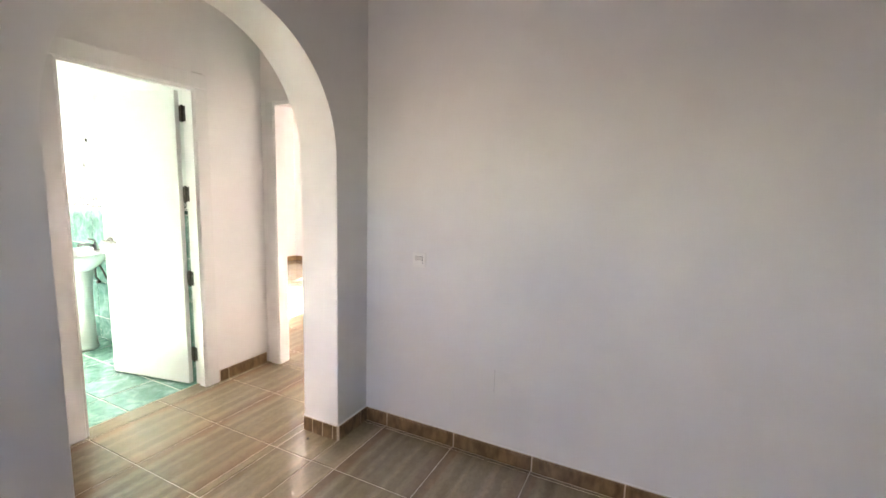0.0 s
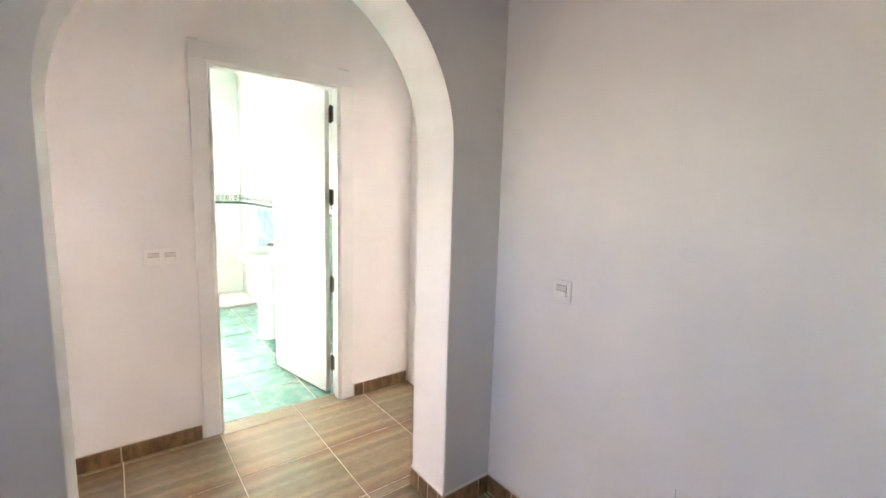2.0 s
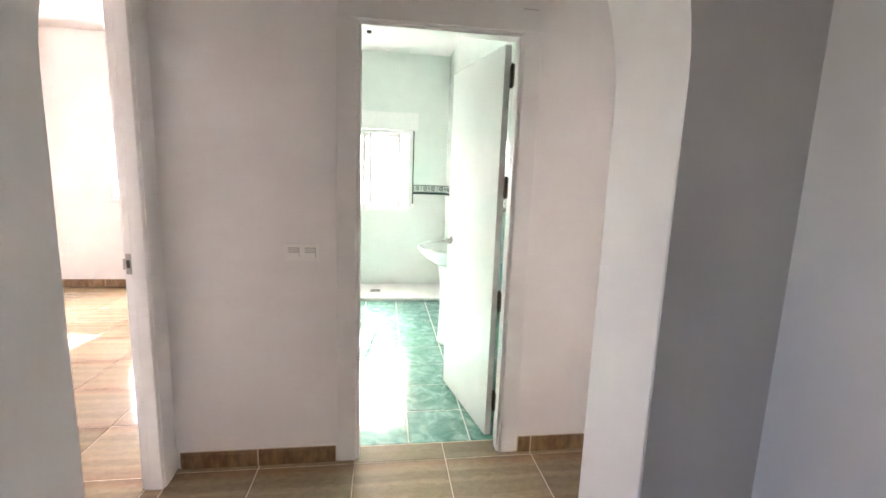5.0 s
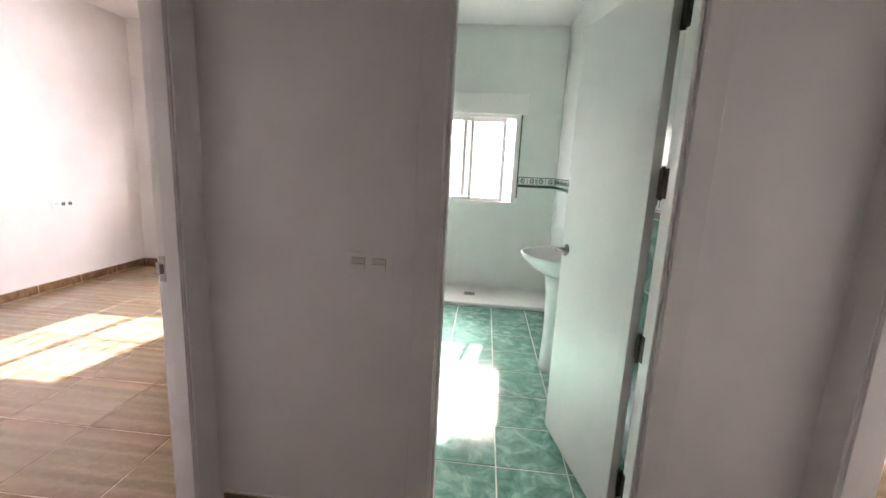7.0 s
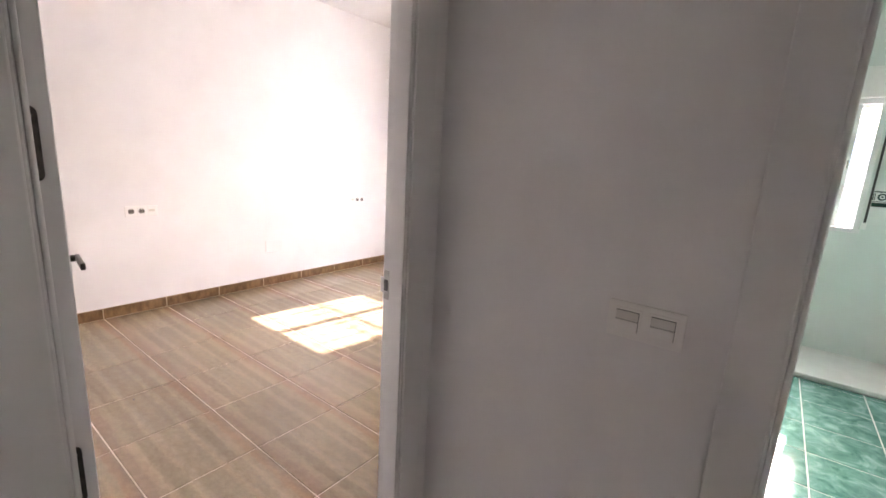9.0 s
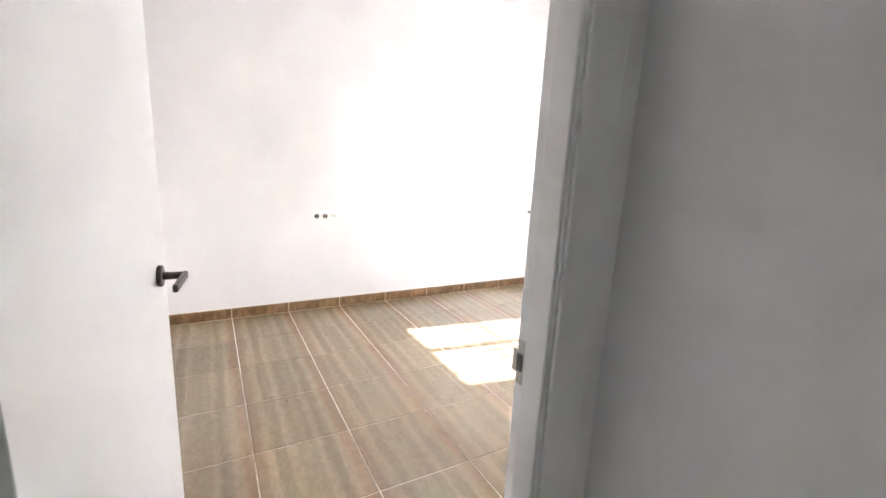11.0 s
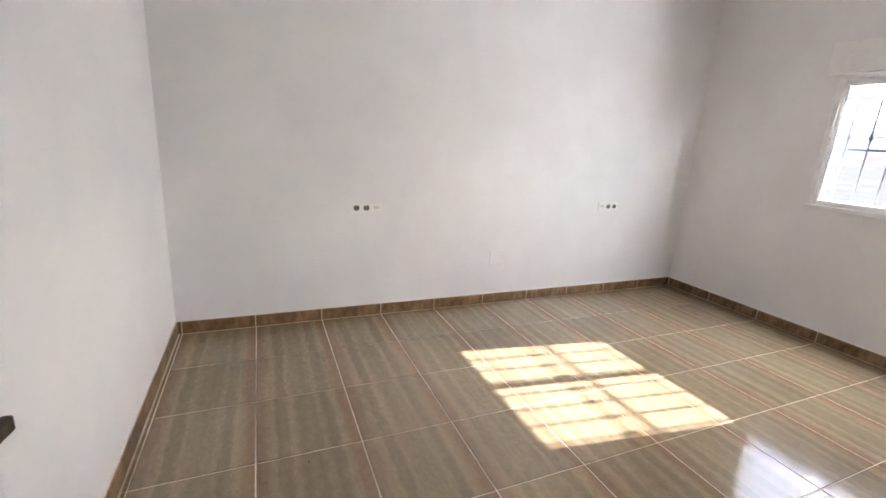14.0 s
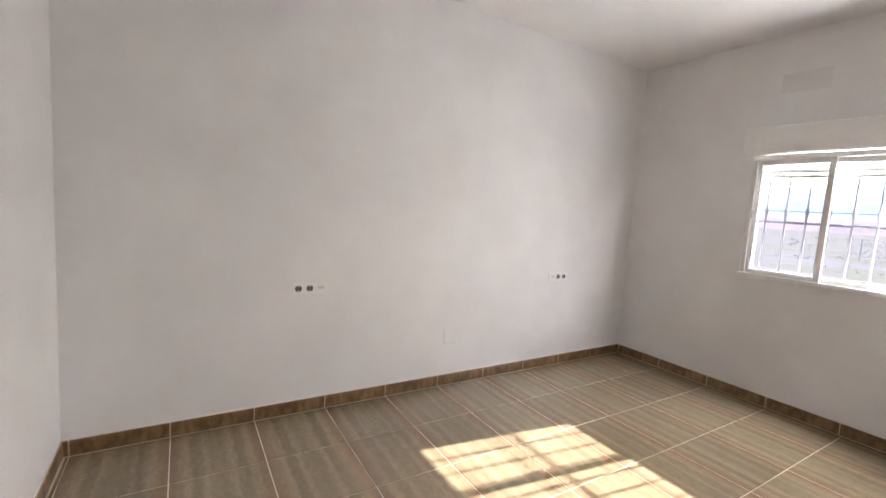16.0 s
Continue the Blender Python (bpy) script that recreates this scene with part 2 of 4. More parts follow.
def bm_tube(bm, pts, r, n=10, mat=0):
    """A round bar along a line of points."""
    pts = [Vector(p) for p in pts]
    rings = []
    for i, p in enumerate(pts):
        d = (pts[min(i + 1, len(pts) - 1)] - pts[max(i - 1, 0)]).normalized()
        u = d.cross(Vector((0.31, 0.17, 0.93))).normalized()
        w = d.cross(u)
        rad = r[i] if isinstance(r, (list, tuple)) else r
        rings.append([p + rad * (math.cos(2 * math.pi * k / n) * u + math.sin(2 * math.pi * k / n) * w) for k in range(n)])
    bm_loft(bm, rings, mat=mat)


def mesh_of(bm, name, mats):
    bmesh.ops.recalc_face_normals(bm, faces=bm.faces)
    me = bpy.data.meshes.new(name)
    bm.to_mesh(me)
    bm.free()
    for m in (mats if isinstance(mats, (list, tuple)) else [mats]):
        me.materials.append(m)
    return me


def part(name, bm, mats, parent=None, label=""):
    ob = new(name, mesh_of(bm, name, mats))
    if parent is not None:
        ob.parent = parent
    if label:
        ob["label"] = label
    return ob


def boxpart(name, dims, mats, parent=None, label="", bev=0.0, seg=2):
    bm = bmesh.new()
    bm_box(bm, *dims, bev=bev, seg=seg)
    return part(name, bm, mats, parent, label)


def structure(name, boxes, mats, label, category, bev=0.0):
    bm = bmesh.new()
    for d in boxes:
        bm_box(bm, *d, bev=bev)
    return tagged(part(name, bm, mats), label, category, kind="structure")


def thing(name, at, label, category, group="", kind=""):
    group = group or {"socket": "bedroom wall sockets", "light switch": "light switches", "grille": "window grilles", "cover plate": "flush cover plates"}.get(category, "")
    e = new(name)
    e.matrix_world = pose(*at)
    e.empty_display_size = 0.1
    return tagged(e, label, category, group, kind)


# ---- the plan ----
H = 2.85                      # ceilings
ARCH_L, ARCH_R, ARCH_T = -1.476, -0.268, 0.250
HALL_W, HALL_E, HALL_N = -1.745, 0.335, 1.23
BED_E, BED_W, BED_S = -1.822, -4.96, 0.262
NORTH, NORTH_OUT = 4.70, 4.92
BATH_S, BATH_E = 1.345, -0.03
DOOR_H, DY0, DY1 = 2.03, 0.383, 1.098
BDX0, BDX1 = -0.92, -0.20
R_W, R_E = 0.435, 4.1
LIV_W, LIV_S = -3.8, -4.6
# unseen opening in the west wall, added to let light onto the east wall
LOPEN_Y0, LOPEN_Y1, LOPEN_H = -0.80, -0.35, 2.12
LOPEN_SILL = 1.45
WIN1 = (-3.916, -2.84, 0.99, 1.96)
WIN2 = (-1.45, -0.47, 0.985, 1.955)
WIN3 = (1.45, 2.75, 0.99, 1.96)

# walls
structure("wall_living_east", [(0.0, 0.12, LIV_S, 0.0, 0, H)], WALL, "white painted living room wall, lightly stained", "wall")
structure("wall_living_south", [(LIV_W - 0.15, 0.12, LIV_S - 0.15, LIV_S, 0, H)], WALL, "white painted living room wall", "wall")
# the opening here is added for light, out of view
structure("wall_living_west", [(LIV_W - 0.15, LIV_W, LIV_S, LOPEN_Y0, 0, H), (LIV_W - 0.15, LIV_W, LOPEN_Y1, 0, 0, H), (LIV_W - 0.15, LIV_W, LOPEN_Y0, LOPEN_Y1, LOPEN_H, H), (LIV_W - 0.15, LIV_W, LOPEN_Y0, LOPEN_Y1, 0, LOPEN_SILL)],
          WALL, "unseen white painted living room wall with an opening added for light", "wall")


def arch_wall():
    bm = bmesh.new()
    cx, r, zc = (ARCH_L + ARCH_R) / 2, (ARCH_R - ARCH_L) / 2, 1.57
    pts = [(LIV_W, 0), (ARCH_L, 0)]
    pts += [(cx - r * math.cos(math.pi * i / 40), zc + r * 1.02 * math.sin(math.pi * i / 40)) for i in range(41)]
    pts += [(ARCH_R, 0), (R_W, 0), (R_W, H), (LIV_W, H)]
    fr = [bm.verts.new((x, 0, z)) for x, z in pts]
    bk = [bm.verts.new((x, ARCH_T, z)) for x, z in pts]
    bm.faces.new(fr)
    bm.faces.new(bk[::-1])
    n = len(pts)
    for i in range(n):
        bm.faces.new((fr[i], bk[i], bk[(i + 1) % n], fr[(i + 1) % n]))
    edges = [e for e in bm.edges for ring in (fr, bk) if all(v in [ring[i] for i in range(1, 44)] for v in e.verts)]
    bmesh.ops.bevel(bm, geom=edges, offset=0.007, segments=2, affect="EDGES", profile=0.5)
    bmesh.ops.triangulate(bm, faces=[fc for fc in bm.faces if len(fc.verts) > 4])
    return tagged(part("wall_arch", bm, WALL), "white plastered wall with a round-headed arch opening", "wall", kind="structure")


arch_wall()
structure("wall_bedroom_south", [(BED_W - 0.14, BED_E, ARCH_T + 0.003, BED_S, 0, H)], WALL, "smooth white painted bedroom wall", "wall")
structure("wall_bedroom_west", [(BED_W - 0.14, BED_W, BED_S, NORTH, 0, H)], WALL, "white painted bedroom wall with sockets", "wall")


def wall_x_with_door(name, x0, x1, y0, y1, label):
    g = 0.03
    return structure(name, [(x0, x1, y0, DY0 - g, 0, H), (x0, x1, DY1 + g, y1, 0, H), (x0, x1, DY0 - g, DY1 + g, DOOR_H + g, H)], WALL, label, "wall")


wall_x_with_door("wall_hall_west", BED_E, HALL_W, ARCH_T + 0.003, NORTH, "white painted partition wall with a bedroom doorway")
wall_x_with_door("wall_hall_east", HALL_E, R_W, ARCH_T + 0.003, NORTH, "white painted partition wall with a doorway")
g = 0.03
structure("wall_hall_north", [(HALL_W, BDX0 - g, HALL_N, BATH_S, 0, H), (BDX1 + g, HALL_E, HALL_N, BATH_S, 0, H), (BDX0 - g, BDX1 + g, HALL_N, BATH_S, DOOR_H + g, H)],
          WALL, "white painted hall wall with the bathroom doorway", "wall")
structure("wall_bath_east", [(BATH_E, BATH_E + 0.12, BATH_S, NORTH, 0, H)], WHITE_TILE, "white tiled bathroom wall", "wall")


def north_wall():
    boxes, x = [], BED_W - 0.14
    for x0, x1, z0, z1 in (WIN1, WIN2, WIN3):
        boxes += [(x, x0, NORTH, NORTH_OUT, -0.3, H), (x0, x1, NORTH, NORTH_OUT, -0.3, z0), (x0, x1, NORTH, NORTH_OUT, z1 + 0.02, H)]
        x = x1
    boxes.append((x, R_E + 0.14, NORTH, NORTH_OUT, -0.3, H))
    return structure("wall_north", boxes, WALL, "white outer wall with three windows", "wall")


north_wall()
structure("wall_bath_north_lining", [(HALL_W, WIN2[0], NORTH - 0.008, NORTH - 0.001, 0, H), (WIN2[1], BATH_E, NORTH - 0.008, NORTH - 0.001, 0, H),
          (WIN2[0], WIN2[1], NORTH - 0.008, NORTH - 0.001, 0, WIN2[2]), (WIN2[0], WIN2[1], NORTH - 0.008, NORTH - 0.001, WIN2[3] + 0.02, H)],
          WHITE_TILE, "white glazed tiling round the bathroom window", "wall")
structure("wall_right_east", [(R_E, R_E + 0.14, ARCH_T, NORTH, 0, H)], WALL, "white painted bedroom wall", "wall")
structure("wall_right_south", [(R_W, R_E + 0.14, ARCH_T - 0.14, ARCH_T, 0, H)], WALL, "white painted bedroom wall", "wall")
structure("ceiling", [(BED_W - 0.14, R_E + 0.14, LIV_S - 0.15, NORTH_OUT, H, H + 0.2)], CEIL, "flat white painted ceiling", "ceiling")
structure("roof_parapet", [(BED_W - 0.3, R_E + 0.3, NORTH_OUT, NORTH_OUT + 0.25, H - 0.02, H + 0.2)], STUCCO, "rendered roof edge above the windows", "roof")


# ---- floors: slab with joints, tiles as pieces ----
tile_meshes = {}


def tile_mesh(w, d, t, mat, name):
    key = (round(w, 3), round(d, 3), name)
    if key not in tile_meshes:
        bm = bmesh.new()
        c = 0.0016
        lo = [bm.verts.new((sx * w / 2, sy * d / 2, -t)) for sx, sy in ((-1, -1), (1, -1), (1, 1), (-1, 1))]
        mid = [bm.verts.new((sx * w / 2, sy * d / 2, -c)) for sx, sy in ((-1, -1), (1, -1), (1, 1), (-1, 1))]
        top = [bm.verts.new((sx * (w / 2 - c), sy * (d / 2 - c), 0)) for sx, sy in ((-1, -1), (1, -1), (1, 1), (-1, 1))]
        for a, b2 in ((lo, mid), (mid, top)):
            for i in range(4):
                bm.faces.new((a[i], a[(i + 1) % 4], b2[(i + 1) % 4], b2[i]))
        bm.faces.new(top)
        tile_meshes[key] = mesh_of(bm, name, mat)
    return tile_meshes[key]


def lines(lo, hi, at, pitch):
    k = math.ceil((lo - at) / pitch - 1e-6)
    out = [lo]
    while at + k * pitch < hi - 0.012:
        if at + k * pitch > lo + 0.012:
            out.append(at + k * pitch)
        k += 1
    return out + [hi]


def lay(parent, x0, x1, y0, y1, ax, ay, px, py, gap, mat, name, z=0.0, gap_y=None):
    rng = random.Random(int(1000 * (x0 + 3 * y0)))
    xs, ys = lines(x0, x1, ax, px), lines(y0, y1, ay, py)
    for a, b in zip(xs, xs[1:]):
        for c, d in zip(ys, ys[1:]):
            ob = new(name, tile_mesh(b - a - gap, d - c - (gap_y or gap), 0.008, mat, name))
            ob.parent = parent
            ob.matrix_world = pose((a + b) / 2, (c + d) / 2, z + rng.uniform(-0.0004, 0.0004), rng.uniform(-0.04, 0.04), rng.uniform(-0.04, 0.04), 0)


floor_main = structure("floor", [(LIV_W, 0.0, LIV_S, 0.0, -0.12, -0.0022), (ARCH_L, ARCH_R, 0.0, ARCH_T, -0.12, -0.0022),
                                 (HALL_W, HALL_E, ARCH_T, BATH_S, -0.12, -0.0022), (BED_W, BED_E, BED_S, NORTH, -0.12, -0.0022),
                                 (BED_E, HALL_W, DY0 - g, DY1 + g, -0.12, -0.0022), (HALL_E, R_W, DY0 - g, DY1 + g, -0.12, -0.0022),
                                 (R_W, R_E, ARCH_T, NORTH, -0.12, -0.0022)], GROUT, "streaky brown-grey wood-look tiles with cream joints", "floor")
floor_bath = structure("floor_bathroom", [(HALL_W, BATH_E, BATH_S, NORTH, -0.12, -0.0022)], BGROUT, "glossy sea-green tiles with pale joints", "floor")
structure("foundation", [(BED_W - 0.14, R_E + 0.14, LIV_S - 0.15, NORTH_OUT, -0.5, -0.13)], STUCCO, "concrete base of the house", "foundation")


# ---- doorways and doors ----
def door_handle(parent, side, at, rot):
    """Round rose, neck and flat lever; local x points out of the leaf, y along the lever."""
    bm = bmesh.new()
    n = 24
    bm_loft(bm, [[(x, r * math.cos(2 * math.pi * i / n), r * math.sin(2 * math.pi * i / n)) for i in range(n)] for x, r in ((0, 0.026), (0.007, 0.026), (0.0095, 0.0235), (0.0095, 0.011))])
    bm_tube(bm, [(0.005, 0, 0), (0.03, 0, 0), (0.054, 0, 0)], [0.0105, 0.0092, 0.0092], 14)
    bm_box(bm, 0.050, 0.061, -0.118, 0.010, -0.009, 0.009, bev=0.0035, seg=3)
    ob = part("handle", bm, side, parent, "dark satin metal lever handle on a round rose")
    ob.matrix_basis = pose(*at, *rot)
    return ob


def hinge(parent, at, h=0.10):
    bm = bmesh.new()
    bm_box(bm, -0.002, 0.002, -0.030, 0.030, -h / 2, h / 2, bev=0.0012)
    n = 10
    bm_loft(bm, [[(0.004 + 0.0065 * math.cos(2 * math.pi * i / n), 0.0065 * math.sin(2 * math.pi * i / n), z) for i in range(n)] for z in (-h / 2 - 0.006, -h / 2, h / 2, h / 2 + 0.006)])
    for z in (-0.033, 0.033):
        for y in (-0.02, 0.02):
            bm_box(bm, 0.001, 0.0032, y - 0.004, y + 0.004, z - 0.004, z + 0.004, bev=0.001)
    ob = part("hinge", bm, NICKEL, parent, "dark metal hinge")
    ob.matrix_basis = pose(*at)
    return ob


def leaf_mesh(w):
    bm = bmesh.new()
    bm_box(bm, 0, w, -0.0175, 0.0175, 0.008, DOOR_H - 0.004, bev=0.002, seg=2)
    return bm


def frame_along_y(name, x_hall, x_room, out, label):
    """A lined doorway in a wall that runs along y; out is +1 when the hall lies on the +x side."""
    top = thing(name, (0.5 * (x_hall + x_room), (DY0 + DY1) / 2, 0), label, "door", kind="structure")
    inv = top.matrix_world.inverted()
    lo, hi = min(x_hall, x_room), max(x_hall, x_room)

    def add(nm, dims, bev=0.003, lab=""):
        ob = boxpart(nm, dims, LACQUER, top, lab, bev)
        ob.matrix_parent_inverse = inv
        return ob
    t = 0.03
    add("jamb", (lo - 0.002, hi + 0.002, DY1, DY1 + t, 0, DOOR_H))
    add("jamb", (lo - 0.002, hi + 0.002, DY0 - t, DY0, 0, DOOR_H))
    add("head", (lo - 0.002, hi + 0.002, DY0 - t, DY1 + t, DOOR_H, DOOR_H + t))
    # stop on the hall side of the lining: the leaf closes against it from the room
    s0, s1 = (x_hall - 0.050, x_hall + 0.001) if out > 0 else (x_hall - 0.001, x_hall + 0.050)
    add("door_stop", (s0, s1, DY1 - 0.008, DY1 - 0.0005, 0, DOOR_H - 0.012))
    add("door_stop", (s0, s1, DY0 + 0.0005, DY0 + 0.008, 0, DOOR_H - 0.012))
    add("door_stop", (s0, s1, DY0 + 0.0005, DY1 - 0.0005, DOOR_H - 0.012, DOOR_H - 0.0005))
    for face, sgn in ((x_hall, out), (x_room, -out)):
        a, c = (face + 0.0025, face + 0.009) if sgn > 0 else (face - 0.009, face - 0.0025)
        w = 0.085
        add("casing", (a, c, DY1 + 0.006, DY1 + w, 0, DOOR_H + 0.006))
        add("casing", (a, c, DY0 - w, DY0 - 0.006, 0, DOOR_H + 0.006))
        add("casing", (a, c, DY0 - w, DY1 + w, DOOR_H + 0.008, DOOR_H + 0.10))
    return top, inv


door_2, inv2 = frame_along_y("door_2", HALL_W, BED_E, 1, "white lacquered bedroom doorway with its door standing open")
# strike plate in the lining
bm = bmesh.new()
bm_box(bm, BED_E + 0.002, BED_E + 0.022, DY1 - 0.0028, DY1 + 0.001, 0.962, 1.046, bev=0.001)
bm_box(bm, BED_E - 0.008, BED_E + 0.010, DY1 - 0.0045, DY1 - 0.0015, 0.982, 1.026, bev=0.001)
bm_box(bm, BED_E + 0.006, BED_E + 0.018, DY1 - 0.0056, DY1 - 0.002, 0.988, 1.020, mat=1)
sp = part("strike_plate", bm, [STEEL, DARKPL], door_2, "steel strike plate")
sp.matrix_parent_inverse = inv2


def hung_leaf(parent, inv, pivot, angle, width):
    leaf = part("door_leaf", leaf_mesh(width), LACQUER, parent, "plain white lacquered door leaf")
    leaf.matrix_parent_inverse = inv
    leaf.matrix_basis = pose(*pivot, 0, 0, angle)
    return leaf


leaf_2 = hung_leaf(door_2, inv2, (BED_E + 0.010, 0.4065, 0), 180 - 7.2, 0.714)
door_handle(leaf_2, NICKEL, (0.645, -0.0175, 1.045), (0, 0, -90))
door_handle(leaf_2, NICKEL, (0.645, 0.0175, 1.045), (180, 0, 90))


def edge_hinge(parent, inv, at):
    """Round-ended plate let into the edge of a leaf, with its knuckle and two screws; x points out of the edge."""
    n = 8
    out = [(0.0095 * math.cos(math.pi * k / n), 0.042 + 0.0095 * math.sin(math.pi * k / n)) for k in range(n + 1)]
    out += [(-0.0095 * math.cos(math.pi * k / n), -0.042 - 0.0095 * math.sin(math.pi * k / n)) for k in range(n + 1)]
    bm = bmesh.new()
    bm_loft(bm, [[(x, y, z) for y, z in out] for x in (-0.001, 0.0018)])
    for fc in bm.faces:
        fc.smooth = False
    hg = part("hinge", bm, NICKEL, parent, "dark bronze hinge plate with rounded ends")
    hg.matrix_parent_inverse = inv
    hg.matrix_basis = pose(*at)
    bm = bmesh.new()
    bm_box(bm, 0.0, 0.010, -0.020, -0.008, -0.014, 0.014, bev=0.002)
    k = part("knuckle", bm, NICKEL, hg)
    for z in (-0.038, 0.038):
        bm = bmesh.new()
        bm_loft(bm, [[(x, 0.004 * math.cos(2 * math.pi * q / 12), z + 0.004 * math.sin(2 * math.pi * q / 12)) for q in range(12)] for x in (0.0018, 0.0026)])
        part("screw", bm, STEEL, hg)


for z in (0.29, 0.82, 1.348, 1.88):
    edge_hinge(door_2, inv2, (BED_E + 0.012, 0.3985, z, 0, 0, -7.2))

door_3, inv3 = frame_along_y("door_3", HALL_E, R_W, -1, "white lacquered doorway to the second bedroom")

# bathroom doorway
door_1 = thing("door_1", ((BDX0 + BDX1) / 2, HALL_N + 0.06, 0), "white lacquered bathroom doorway with its door standing open", "door", kind="structure")
inv1 = door_1.matrix_world.inverted()


def add1(nm, dims, bev=0.003):
    ob = boxpart(nm, dims, LACQUER, door_1, "", bev)
    ob.matrix_parent_inverse = inv1
    return ob


add1("jamb", (BDX0 - 0.03, BDX0, HALL_N - 0.002, BATH_S + 0.002, 0, DOOR_H))
add1("jamb", (BDX1, BDX1 + 0.03, HALL_N - 0.002, BATH_S + 0.002, 0, DOOR_H))
add1("head", (BDX0 - 0.03, BDX1 + 0.03, HALL_N - 0.002, BATH_S + 0.002, DOOR_H, DOOR_H + 0.03))
add1("door_stop", (BDX0 + 0.0005, BDX0 + 0.012, HALL_N + 0.004, HALL_N + 0.06, 0, DOOR_H - 0.012))
add1("door_stop", (BDX1 - 0.012, BDX1 - 0.0005, HALL_N + 0.004, HALL_N + 0.06, 0, DOOR_H - 0.012))
add1("door_stop", (BDX0 + 0.0005, BDX1 - 0.0005, HALL_N + 0.004, HALL_N + 0.06, DOOR_H - 0.012, DOOR_H - 0.0005))
for a, c in ((HALL_N - 0.0085, HALL_N - 0.0025), (BATH_S + 0.0025, BATH_S + 0.0085)):
    add1("casing", (BDX0 - 0.09, BDX0 - 0.006, a, c, 0, DOOR_H + 0.006))
    add1("casing", (BDX1 + 0.006, BDX1 + 0.09, a, c, 0, DOOR_H + 0.006))
    add1("casing", (BDX0 - 0.09, BDX1 + 0.09, a, c, DOOR_H + 0.008, DOOR_H + 0.10))
bm = bmesh.new()
bm_box(bm, BDX0 - 0.001, BDX0 + 0.0025, BATH_S - 0.036, BATH_S - 0.008, 0.93, 1.05, bev=0.001)
bm_box(bm, BDX0 - 0.001, BDX0 + 0.004, BATH_S - 0.012, BATH_S + 0.004, 0.965, 1.015, bev=0.0015)
sp1 = part("strike_plate", bm, STEEL, door_1, "steel strike plate")
sp1.matrix_parent_inverse = inv1
# grey strips stand in for the gap shadow over the casing ends
cg = boxpart("casing_gap_shade", (-0.205, -0.135, HALL_N - 0.005, HALL_N - 0.001, 2.1305, 2.1355), PUTTY, door_1, "grey strip painted for the gap shadow over the casing")
cg.matrix_parent_inverse = inv1
cg = boxpart("casing_gap_shade", (-1.008, -0.965, HALL_N - 0.005, HALL_N - 0.001, 2.1305, 2.1345), PUTTY, door_1, "grey strip painted for the gap shadow over the casing")
cg.matrix_parent_inverse = inv1
leaf_1 = hung_leaf(door_1, inv1, (BDX1 - 0.024, BATH_S + 0.025, 0), 90 + 11.8, 0.685)
door_handle(leaf_1, STEEL, (0.625, 0.0175, 1.0), (180, 0, 90))
door_handle(leaf_1, STEEL, (0.625, -0.0175, 1.0), (0, 0, -90))
for z in (0.22, 0.77, 1.352, 1.88):
    hg = hinge(door_1, (0, 0, 0), 0.10)
    hg.matrix_parent_inverse = inv1
    hg.matrix_basis = pose(BDX1 - 0.004, BATH_S + 0.004, z, 0, 0, 191.8)


